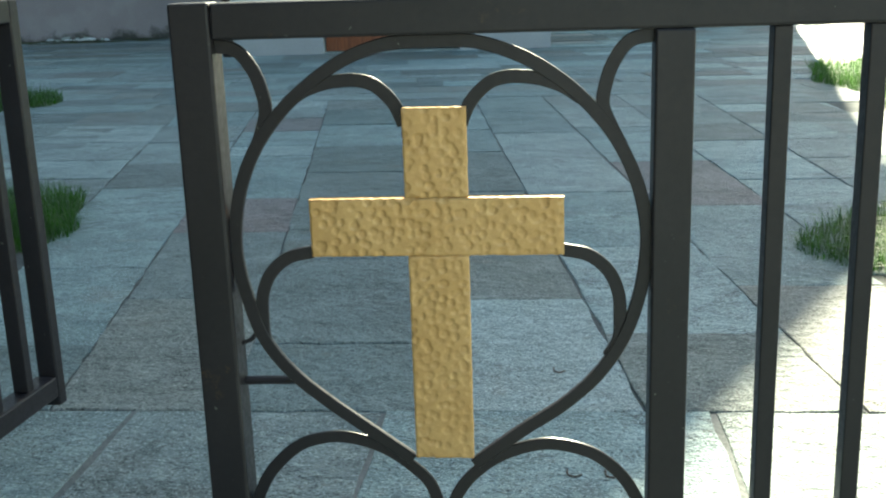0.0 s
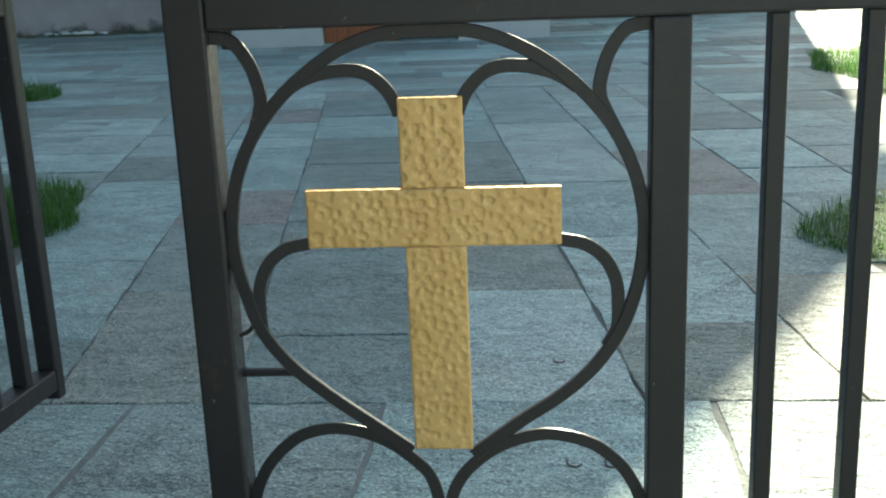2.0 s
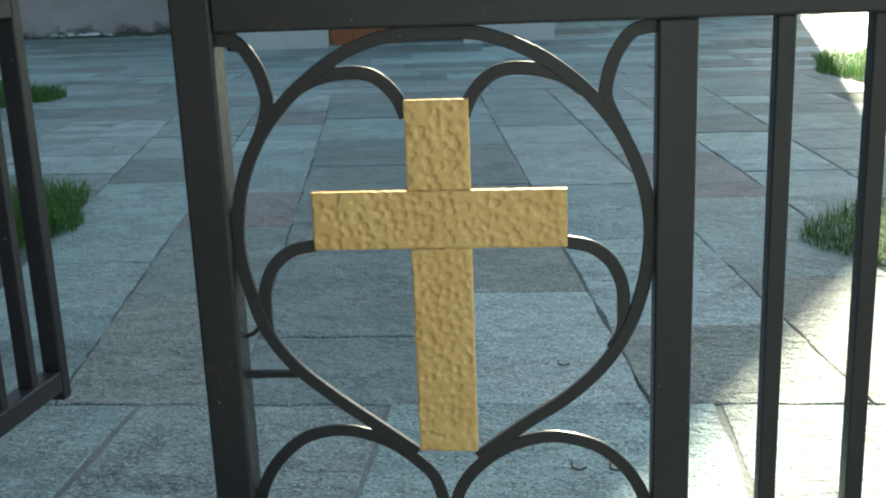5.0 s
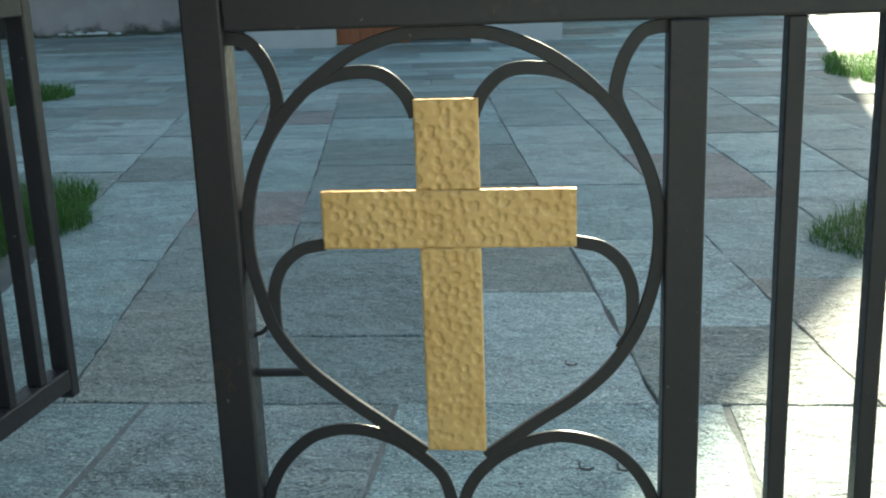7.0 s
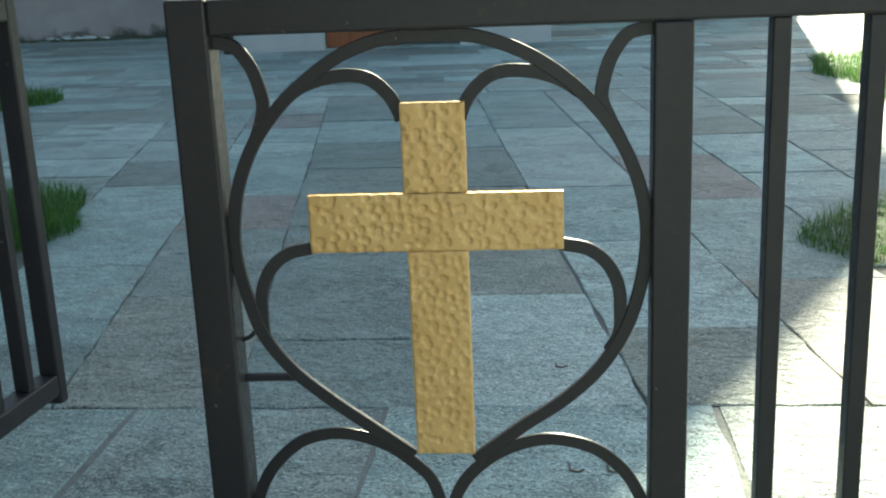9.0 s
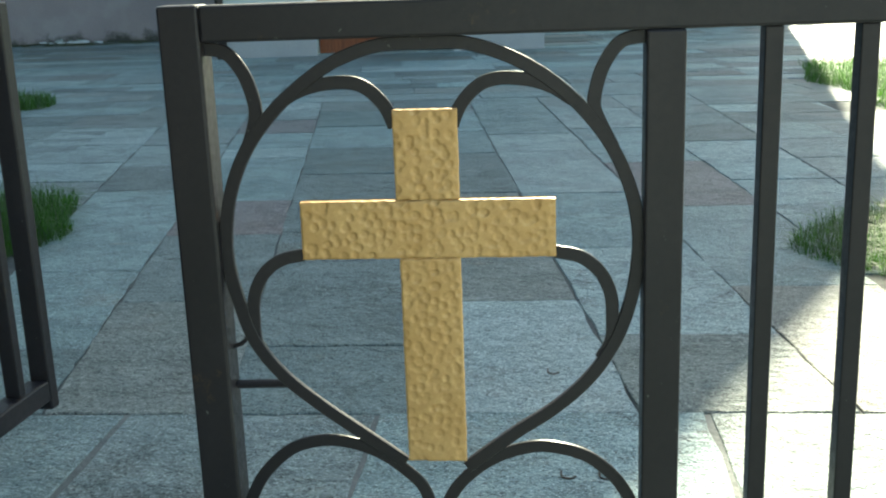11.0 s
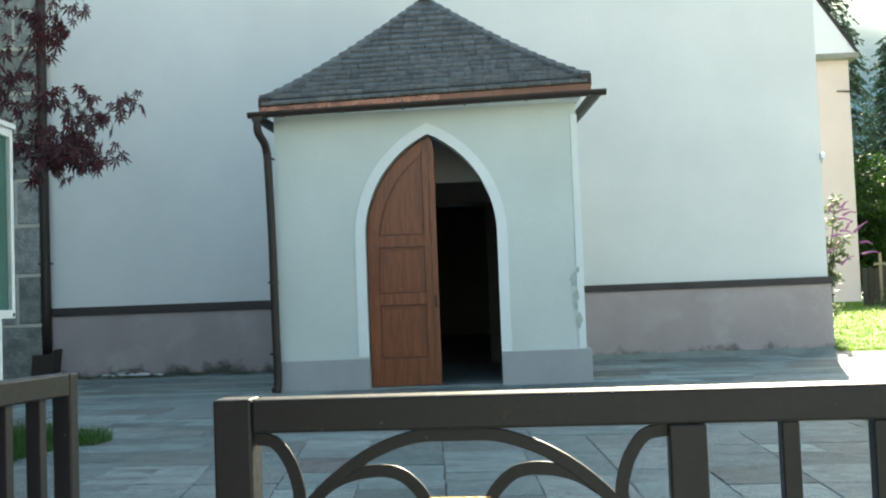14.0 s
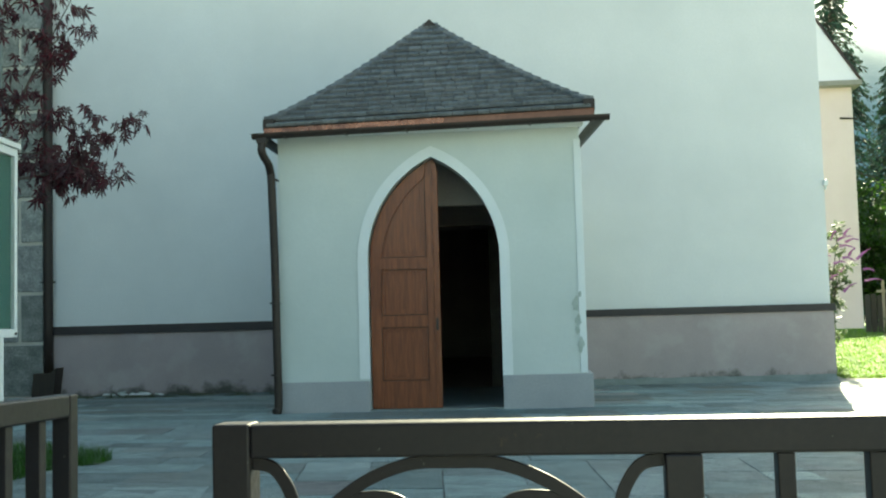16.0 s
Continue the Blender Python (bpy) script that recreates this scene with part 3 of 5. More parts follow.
part("door_stile", ribbon([(JL + 0.016, 0.03)] + edge, [(PL, 0.03)] + [(max(PL, min(x + 0.14, PR)), z - 0.09) for x, z in edge], DY - 0.033, DY - 0.0005), "oak", door)
part("meeting_stile", box(leaf_r - 0.06, leaf_r + 0.014, DY - 0.050, DY - 0.0005, 0.03, 3.10, 0.006), "oak", door, "lighter cover strip on the meeting edge")
part("keyhole_plate", box(leaf_r - 0.045, leaf_r - 0.012, DY - 0.056, DY - 0.0495, 1.02, 1.18, 0.003), "brown_metal", door)
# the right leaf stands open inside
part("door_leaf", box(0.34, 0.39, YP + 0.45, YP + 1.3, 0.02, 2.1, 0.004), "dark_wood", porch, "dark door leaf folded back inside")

# porch roof: hipped front of larch shingles
EAVE_Z, APEX, OV = 3.775, Vector((-1.24, 15.55, 5.47)), 0.30
SAG = 0.095                             # the old eave hangs lower at its left end
EL, ER, EF = UL - 0.12, UR + 0.20, YP - OV
ER_BACK = ER - 0.42                      # the side eave draws in towards the church
A, B2 = Vector((EL, EF, EAVE_Z - SAG)), Vector((ER, EF, EAVE_Z))


def sag(u):
    return SAG * (ER - u) / (ER - EL)



def roof_face(p, q, apex_l, apex_r, n=0.02):
    b = bmesh.new()
    vs = [b.verts.new(c) for c in ((p, q, apex_l) if apex_l == apex_r else (p, q, apex_r, apex_l))]
    b.faces.new(vs)
    bmesh.ops.solidify(b, geom=b.faces[:], thickness=0.05)
    bmesh.ops.recalc_face_normals(b, faces=b.faces[:])
    return b


RIDGE_END = Vector((-1.24, YW - 0.002, 5.47))
def flare(t):
    """How far the slope sags below the straight line to the apex."""
    return Vector((0, 0, -0.085 * math.sin(math.pi * t ** 0.8)))


deck = bmesh.new()
DN = 12
strips = [[deck.verts.new(c.lerp(APEX, k / DN) + flare(k / DN) - Vector((0, 0, d))) for k in range(DN + 1)] for c, d in ((A, 0), (B2, 0), (B2, 0.05), (A, 0.05))]
for s_a, s_b in zip(strips, strips[1:] + strips[:1]):
    for k in range(DN):
        deck.faces.new((s_a[k], s_b[k], s_b[k + 1], s_a[k + 1]))
bmesh.ops.recalc_face_normals(deck, faces=deck.faces[:])
join(deck, roof_face(Vector((ER_BACK, YW - 0.002, EAVE_Z)), B2, RIDGE_END, APEX))
join(deck, roof_face(A, Vector((EL, YW - 0.002, EAVE_Z - SAG)), APEX, RIDGE_END))
roof = part("roof", deck, "shingle_joined", porch, "hipped roof of weathered grey larch shingles")


def shingle(width, length=0.17, thick=0.038):
    """One thin split board, its butt end thicker, in its own frame: x across, y up the slope."""
    w, l = width / 2, length
    vs = [(-w, 0, 0), (w, 0, 0), (w, l, 0), (-w, l, 0), (-w + .002, 0.002, thick), (w - .002, 0.002, thick), (w - .002, l, 0.003), (-w + .002, l, 0.003)]
    fs = [(0, 3, 2, 1), (4, 5, 6, 7), (0, 1, 5, 4), (1, 2, 6, 5), (2, 3, 7, 6), (3, 0, 4, 7)]
    return vs, fs


up_front = (APEX - (A + B2) / 2)
SLOPE_LEN = Vector((0, up_front.y, up_front.z)).length
up_front = Vector((0, up_front.y, up_front.z)).normalized()
face_n = Vector((1, 0, 0)).cross(up_front)
ROWS = 18
row_h = SLOPE_LEN / ROWS
rng = random.Random(11)
SH_MESH = {}
w_porch, fr_porch = WORLD_OF[porch]
for r in range(ROWS):
    t0 = r / ROWS
    lo, hi = EL + (APEX.x - EL) * t0, ER + (APEX.x - ER) * t0
    lo, hi = (lo + 0.05, hi - 0.05) if r == 0 else (lo, hi)
    x = lo - rng.uniform(0, 0.12)
    while x < hi - 0.03:
        wd = rng.choice((0.12, 0.15, 0.17, 0.19, 0.22))
        x0, x1 = max(x, lo), min(x + wd, hi)
        if x1 - x0 > 0.035:
            key = round(x1 - x0 - 0.007, 3)
            if key not in SH_MESH:
                SH_MESH[key] = mesh_from("shingle", *shingle(key, row_h * 1.5), "shingle")
            pos = Vector(((x0 + x1) / 2, EF, EAVE_Z - sag((x0 + x1) / 2) * (1 - t0))) + flare(t0) + up_front * (r * row_h - (0.045 if r == 0 else 0) + rng.uniform(-.003, .003)) + face_n * (0.022 + 0.003 * rng.random())
            tilt = math.radians(-6.5) + math.atan2(flare(t0 + 0.06).z - flare(t0).z, 0.06 * SLOPE_LEN) * 0.8
            rot = Matrix((Vector((1, 0, 0)), up_front, face_n)).transposed().to_4x4() @ Matrix.Rotation(tilt, 4, "X") @ Matrix.Rotation(rng.uniform(-.012, .012), 4, "Z")
            ob = new("shingle", SH_MESH[key])
            ob.parent = roof
            ob.matrix_basis = w_porch.inverted() @ fr_porch @ Matrix.Translation(pos) @ rot
        x += wd
for tip, lab in ((A, 1), (B2, -1)):                   # raised boards along the hips
    d = APEX - tip
    n = 19
    for k in range(n):
        b = bmesh.new()
        p0, p1 = tip + d * max(0.030, k / n) + flare(k / n), tip + d * ((k + 1.25) / n if k < n - 1 else 1.0) + flare(min(1, (k + 1.25) / n))
        off = Vector((0, 0, 0.098))
        side = Vector((1, 0, 0))
        hw = 0.055
        up = Vector((0, -0.03, -0.004))
        c = [p0 + off + side * hw + up, p0 + off - side * hw + up, p1 + off - side * hw - Vector((0, 0, .024)), p1 + off + side * hw - Vector((0, 0, .024))]
        top = [b.verts.new(q) for q in c]
        low = [b.verts.new(q - Vector((0, 0, 0.034))) for q in c]
        b.faces.new(top)
        b.faces.new(low[::-1])
        for i in range(4):
            b.faces.new((top[i], low[i], low[(i + 1) % 4], top[(i + 1) % 4]))
        bmesh.ops.recalc_face_normals(b, faces=b.faces[:])
        part("hip_board", b, "shingle", roof)
for u0, u1, dz in ((EL + 0.002, EL + 0.15, SAG), (ER - 0.15, ER - 0.002, 0)):
    part("hip_end", box(u0, u1, EF - 0.032, EF + 0.12, EAVE_Z - dz + 0.029, EAVE_Z - dz + 0.10, 0.012), "brown_metal", roof, "dark cap at the foot of the hip")
part("ridge_cap", slab_of([(-1.36, 5.45), (-1.24, 5.57), (-1.12, 5.45)], APEX.y - 0.14, YW - 0.01), "brown_metal", roof)
# dark edge strip, standing in for shade below the overhanging shingles
part("eaves_edge", ribbon([(EL + 0.005, EAVE_Z - SAG - 0.02), (ER - 0.005, EAVE_Z - 0.02)], [(EL + 0.005, EAVE_Z - SAG + 0.028), (ER - 0.005, EAVE_Z + 0.028)], EF - 0.035, EF + 0.01), "brown_metal", roof, "dark eaves edge in place of the shade under the shingles")
SHEEN_END = -0.92                             # the painted reflection ends here; two pieces overlap
for u0, u1, mat, words, dy in ((EL + 0.01, SHEEN_END, "copper", "copper strip above the gutter, reflection put into its colour", 0.003), (SHEEN_END - 0.02, ER - 0.01, "copper_dim_end", "copper strip above the gutter, coloured darker beyond the painted reflection", 0)):
    part("copper_flashing", ribbon([(u0, EAVE_Z - sag(u0) - 0.12), (u1, EAVE_Z - sag(u1) - 0.12)], [(u0, EAVE_Z - sag(u0) - 0.012), (u1, EAVE_Z - sag(u1) - 0.012)], EF - 0.006 - dy, EF + 0.02), mat, roof, words)
part("soffit", box(UL - 0.10, UR + 0.05, EF + 0.03, YP - 0.001, EAVE_Z - 0.2, EAVE_Z - 0.13, 0.004), "trim", roof)


def gutter(p, q):
    """A half-round gutter with a rolled lip, from p to q."""
    d = (q - p).normalized()
    s = d.cross(Vector((0, 0, 1)))
    b = bmesh.new()
    prof = [(0.07 * math.cos(math.pi + math.pi * k / 8), 0.07 * math.sin(math.pi + math.pi * k / 8)) for k in range(9)]
    prof = [(-0.086, 0.004)] + prof + [(0.064 * math.cos(-math.pi * k / 8), 0.064 * math.sin(-math.pi * k / 8)) for k in range(9)]
    rings = [[b.verts.new(c + s * x + Vector((0, 0, z))) for x, z in prof] for c in (p, q)]
    for k in range(len(prof)):
        k2 = (k + 1) % len(prof)
        b.faces.new((rings[0][k], rings[0][k2], rings[1][k2], rings[1][k]))
    for r in rings:
        b.faces.new(r)
    bmesh.ops.recalc_face_normals(b, faces=b.faces[:])
    return b


GZ = EAVE_Z - 0.115
part("gutter", gutter(Vector((EL - 0.12, EF - 0.075, GZ - 0.085)), Vector((ER + 0.17, EF - 0.075, GZ - 0.012))), "brown_metal", roof, "dark brown metal gutter")
part("gutter", gutter(Vector((ER + 0.075, EF - 0.02, GZ - 0.012)), Vector((ER_BACK + 0.02, YW - 0.05, GZ - 0.012))), "brown_metal", roof, "dark brown metal gutter")
part("gutter", gutter(Vector((EL - 0.075, YW - 0.05, GZ - 0.075)), Vector((EL - 0.075, EF - 0.02, GZ - 0.075))), "brown_metal", roof, "dark brown metal gutter")
for k in range(6):
    u = EL + 0.3 + k * 0.78
    part("gutter_bracket", box(u - 0.012, u + 0.012, EF - 0.155, EF + 0.02, GZ - 0.082 - 0.7 * sag(u), GZ - 0.070 - 0.7 * sag(u), 0.002), "brown_metal", roof)
su = UL - 0.02
spout = thing("downspout", "dark brown metal downspout with a swan neck at the porch corner", "downspout", (su, YP - 0.09, 0), CHURCH)
part("pipe", tube([(EL + 0.0, EF - 0.06, GZ - 0.11), (EL - 0.005, EF - 0.06, GZ - 0.22), (EL - 0.002, EF - 0.05, GZ - 0.33), (EL + 0.04, YP - 0.20, GZ - 0.45), (su - 0.055, YP - 0.12, GZ - 0.55), (su - 0.045, YP - 0.11, GZ - 0.68), (su - 0.02, YP - 0.10, 2.0), (su - 0.01, YP - 0.10, 1.0), (su, YP - 0.10, 0.12), (su - 0.03, YP - 0.16, 0.03)], 0.052, 12), "brown_metal", spout, smooth=True)
for z in (3.02, 1.42, 0.5):
    part("pipe_clamp", tube([(su - 0.03, YP - 0.105, z - 0.012), (su - 0.03, YP - 0.105, z + 0.012)], 0.058, 12, 1), "brown_metal", spout)
    part("clamp_bolt", box(su - 0.01, su + 0.03, YP - 0.06, YP - 0.001, z - 0.008, z + 0.008), "brown_metal", spout)
part("hopper", slab_of([(EL - 0.08, GZ - 0.10), (EL + 0.08, GZ - 0.10), (EL + 0.06, GZ - 0.20), (EL - 0.06, GZ - 0.20)], EF - 0.12, EF - 0.01), "brown_metal", spout)
cs = thing("downspout", "tall dark downspout standing in a dark stone boot", "downspout", (-8.30, YW - 0.12, 0), CHURCH)
part("pipe", tube([(-8.33, YW - 0.13, 8.6), (-8.33, YW - 0.13, 4), (-8.32, YW - 0.13, 0.42)], 0.082, 14, 4), "brown_metal", cs, smooth=True)
for z in (2.02, 4.4, 6.8):
    part("pipe_clamp", tube([(-8.325, YW - 0.13, z - 0.02), (-8.325, YW - 0.13, z + 0.02)], 0.094, 14, 1), "brown_metal", cs)
    part("clamp_bolt", box(-8.46, -8.19, YW - 0.14, YW - 0.12, z - 0.012, z + 0.012), "brown_metal", cs)
part("boot", slab_of([(-8.53, -0.01), (-8.14, -0.01), (-8.08, 0.52), (-8.20, 0.43), (-8.49, 0.43)], YW - 0.36, YW - 0.06), "dark_wood", cs, "dark stone boot")

# rough ashlar pier left of the downspout
pier = thing("stone_pier", "rough grey ashlar pier with pale mortar joints", "pier", (-10.2, YW - 0.2, 0), CHURCH)
core = part("mortar_core", box(-14.0, -8.42, YW - 0.10, YW + 0.5, 0, 9.0), "mortar", pier)
rng = random.Random(21)
z = 0.0
row = 0
while z < 7.4:
    h = rng.choice((0.68, 0.80, 0.88)) if z > 0.1 else 0.95
    x = -8.43
    first = True
    while x > -11.6:
        w = (0.42 if row % 2 else 0.86) if first else rng.uniform(0.6, 1.0)
        first = False
        bb = box(x - w + 0.03, x - 0.03 if x < -8.44 else x + 0.004, YW - 0.125 - rng.uniform(0, .02), YW - 0.05, z + 0.03, z + h - 0.03, 0.016)
        for q in bb.verts:
            if q.co.y < YW - 0.1:
                q.co += Vector((0, 0.5, 0)) * (noise.noise(q.co * 3.0) * 0.03)
        part("ashlar_block", bb, "quoin", pier)
        x -= w
    z += h
    row += 1

# unseen wall added to cut sky light on the left of the church
solid("wall_yard", box(-10.6, -10.1, 1.6, YW - 0.2, -0.02, 7.0, 0.01), "shade_wall", "added unseen wall left of the yard, dims the church's left side", "wall", kind="structure")

# ragged bits of bare white plaster at the wall's foot
rng = random.Random(31)
for k in range(6):
    u, z, r = -7.15 + 0.15 * k + rng.uniform(-.05, .05), rng.uniform(0.01, 0.06), rng.uniform(0.035, 0.075)
    pts = [(u + r * rng.uniform(.6, 1.3) * math.cos(a * math.pi / 7), max(0.0, z + 0.45 * r * rng.uniform(.5, 1.3) * math.sin(a * math.pi / 7))) for a in range(14)]
    part("bare_plaster", slab_of(pts, YW - 0.058, YW - 0.049), "flake", church, "ragged patch of bare pale plaster")

# crumbs of fallen plaster at the wall's foot
rng = random.Random(8)
for k in range(16):
    u, y = -7.2 + rng.gauss(0.35, 0.30), YW - 0.11 - abs(rng.gauss(0, 0.05))
    b = bmesh.new()
    bmesh.ops.create_icosphere(b, subdivisions=1, radius=rng.uniform(0.02, 0.06))
    for q in b.verts:
        q.co = Vector((q.co.x * 1.5, q.co.y, q.co.z * 0.55)) * rng.uniform(.7, 1.2)
    lowest = min(q.co.z for q in b.verts)
    bmesh.ops.translate(b, verts=b.verts[:], vec=(u, y, -lowest - 0.004))
    solid("plaster_crumb", b, "trim", "crumb of fallen white plaster on the paving", "plaster crumb", CHURCH, group="fallen plaster at the wall")

# ---- annex far behind the church ----
annex = thing("annex", "beige plastered annex with pale sheet-metal roof", "building", (11.0, 44, 0.3), CHURCH)
part("wall", box(8.0, 13.42, 44, 50, 0, 10.2), "beige", annex)
b = bmesh.new()
ap = b.verts.new((9.4, 47.5, 19.7))
cn = [b.verts.new(p) for p in ((7.6, 43.6, 10.4), (13.66, 43.6, 10.4), (13.66, 50.4, 10.4), (7.6, 50.4, 10.4))]
for k in range(4):
    b.faces.new((cn[k], cn[(k + 1) % 4], ap))
b.faces.new(cn[::-1])
roof_a = part("roof", b, "roof_metal", annex, "pale sheet-metal pyramid roof")
part("seam", tube([(11.3, 43.58, 10.45), (10.2, 45.6, 15.2)], 0.05, 6, 1), "brown_metal", roof_a)
part("seam", tube([(13.66, 43.6, 10.45), (9.4, 47.5, 19.72)], 0.07, 6, 1), "brown_metal", roof_a)
part("eaves_board", box(7.6, 13.7, 43.5, 50.4, 10.2, 10.4, 0.01), "fascia", roof_a)
part("wall_spike", tube([(12.9, 43.97, 8.95), (13.55, 43.9, 8.9)], 0.035, 6, 1), "brown_metal", annex)
lamp = thing("wall_lamp", "small white lamp on the church corner", "lamp", (5.16, YW - 0.02, 3.30), CHURCH)
part("lamp_body", box(5.105, 5.175, YW - 0.08, YW - 0.001, 3.25, 3.35, 0.01), "white_metal", lamp)
part("lamp_bracket", box(5.13, 5.155, YW - 0.05, YW - 0.001, 3.19, 3.249, 0.004), "white_metal", lamp)

# ---- unseen wall added beside the gate to dim the left foreground ----
solid("wall_west", box(-9.0, -1.30, 1.18, 1.50, -0.02, 3.4, 0.01), "shade_wall", "added unseen wall beside the gate, dims the left foreground", "wall", kind="structure")

# ---- gate with the hammered cross ----
GX, GY = -0.1328, 1.350           # middle of the heart panel; front of the frame
gate = thing("iron_gate", "dark painted iron gate with heart scrolls and hammered golden cross", "gate", (0.4, 1.375, 0))
part("post", box(-0.463, -0.4095, GY, GY + 0.050, 0.10, 0.958, 0.004), "iron", gate, "closing post, rust along its inner edge")
part("post", box(0.144, 0.1925, GY, GY + 0.046, 0.168, 0.911, 0.003), "iron", gate)
part("top_rail", box(-0.4093, 1.262, GY + 0.001, GY + 0.050, 0.911, 0.957, 0.004), "iron", gate)
part("bottom_rail", box(-0.4093, 1.262, GY + 0.001, GY + 0.050, 0.122, 0.168, 0.004), "iron", gate)
for k in range(8):
    x = 0.2865 + 0.1135 * k
    part("bar", box(x, x + 0.0225, GY + 0.008, GY + 0.040, 0.168, 0.911, 0.002), "iron", gate)
part("post", box(1.262, 1.312, GY, GY + 0.050, 0.10, 0.958, 0.004), "iron", gate)
part("hinge_post", box(1.335, 1.415, GY - 0.02, GY + 0.06, -0.02, 1.02, 0.006), "iron", gate)
for z in (0.25, 0.80):
    part("hinge", box(1.305, 1.342, GY + 0.01, GY + 0.04, z, z + 0.05, 0.003), "iron", gate)
SY0, SY1 = GY + 0.015, GY + 0.0255
OFF = {"heart_scroll": 0.0, "corner_scroll": 0.0012, "inner_scroll": 0.0018, "arm_scroll": 0.0024, "lower_scroll": 0.003}
GROW = 1.0111
SHAPES = {}
SHAPES["heart_scroll"] = [(0.0, 0.9035), (0.055, 0.9015), (0.110, 0.883), (0.158, 0.852), (0.198, 0.8155), (0.231, 0.772), (0.254, 0.7205), (0.2645, 0.6685), (0.2655, 0.623),
                     (0.2555, 0.569), (0.2375, 0.514), (0.2020, 0.4645), (0.1525, 0.421), (0.101, 0.3825), (0.053, 0.347), (0.042, 0.338)]
SHAPES["corner_scroll"] = [(0.277, 0.9045), (0.2467, 0.898), (0.2268, 0.873), (0.2166, 0.844), (0.2141, 0.819), (0.2225, 0.790), (0.234, 0.766)]
SHAPES["inner_scroll"] = [(0.187, 0.8290), (0.168, 0.8420), (0.150, 0.8500), (0.128, 0.8555), (0.0977, 0.8573), (0.0729, 0.8505), (0.0509, 0.830), (0.0395, 0.808), (0.037, 0.799)]
SHAPES["arm_scroll"] = [(0.164, 0.634), (0.1965, 0.6265), (0.2215, 0.606), (0.2350, 0.5765), (0.2375, 0.545), (0.2360, 0.512), (0.2230, 0.488)]
SHAPES["lower_scroll"] = [(0.268, 0.262), (0.258, 0.290), (0.237, 0.324), (0.199, 0.3575), (0.155, 0.3700), (0.115, 0.366), (0.0745, 0.350), (0.038, 0.322), (0.019, 0.300), (0.0092, 0.270),
                     (0.0092, 0.245), (0.022, 0.215), (0.065, 0.186), (0.15, 0.1765)]
HAND = {"heart_scroll": [(0.0, 0.9035), (0.056, 0.9015), (0.112, 0.883), (0.161, 0.853), (0.2005, 0.8165), (0.2335, 0.773), (0.2575, 0.7205), (0.2690, 0.6685), (0.2695, 0.623),
                        (0.2610, 0.569), (0.2420, 0.514), (0.2090, 0.4625), (0.1640, 0.4200), (0.112, 0.3845), (0.062, 0.347), (0.043, 0.332)],
        "corner_scroll": [(0.277, 0.9045), (0.2467, 0.898), (0.2268, 0.873), (0.2166, 0.844), (0.2141, 0.819), (0.2250, 0.792), (0.2375, 0.7675)],
        "lower_scroll": [(0.270, 0.258), (0.261, 0.285), (0.240, 0.318), (0.203, 0.348), (0.153, 0.3615), (0.112, 0.357), (0.0715, 0.340), (0.038, 0.313), (0.019, 0.287), (0.0100, 0.262),
                         (0.0100, 0.240), (0.022, 0.215), (0.065, 0.186), (0.15, 0.1765)]}   # forged by hand: this side is a little fuller
for name, both in SHAPES.items():
    for s in (1, -1):
        pts = HAND.get(name, both) if s == 1 else both
        part(name, strap([(GX + (GX + s * x) * (GROW - 1) + s * x, 0.989 + (z - 0.989) * GROW) for x, z in pts], 0.0172, SY0 + OFF[name] + (0.0006 if s < 0 else 0), SY1 - OFF[name] * 0.3 - (0.0003 if s < 0 else 0)), "iron", gate, smooth=False)
part("latch_rod", tube([(-0.409, GY + 0.034, 0.442), (-0.337, GY + 0.034, 0.443)], 0.0062, 10, 1), "iron", gate, "iron latch rod")
part("latch_hook", tube([(-0.411, GY + 0.034, 0.497), (-0.398, GY + 0.034, 0.502), (-0.389, GY + 0.034, 0.513), (-0.388, GY + 0.034, 0.527), (-0.392, GY + 0.034, 0.537)], 0.0032, 8, 5), "iron", gate, "small bent iron hook")


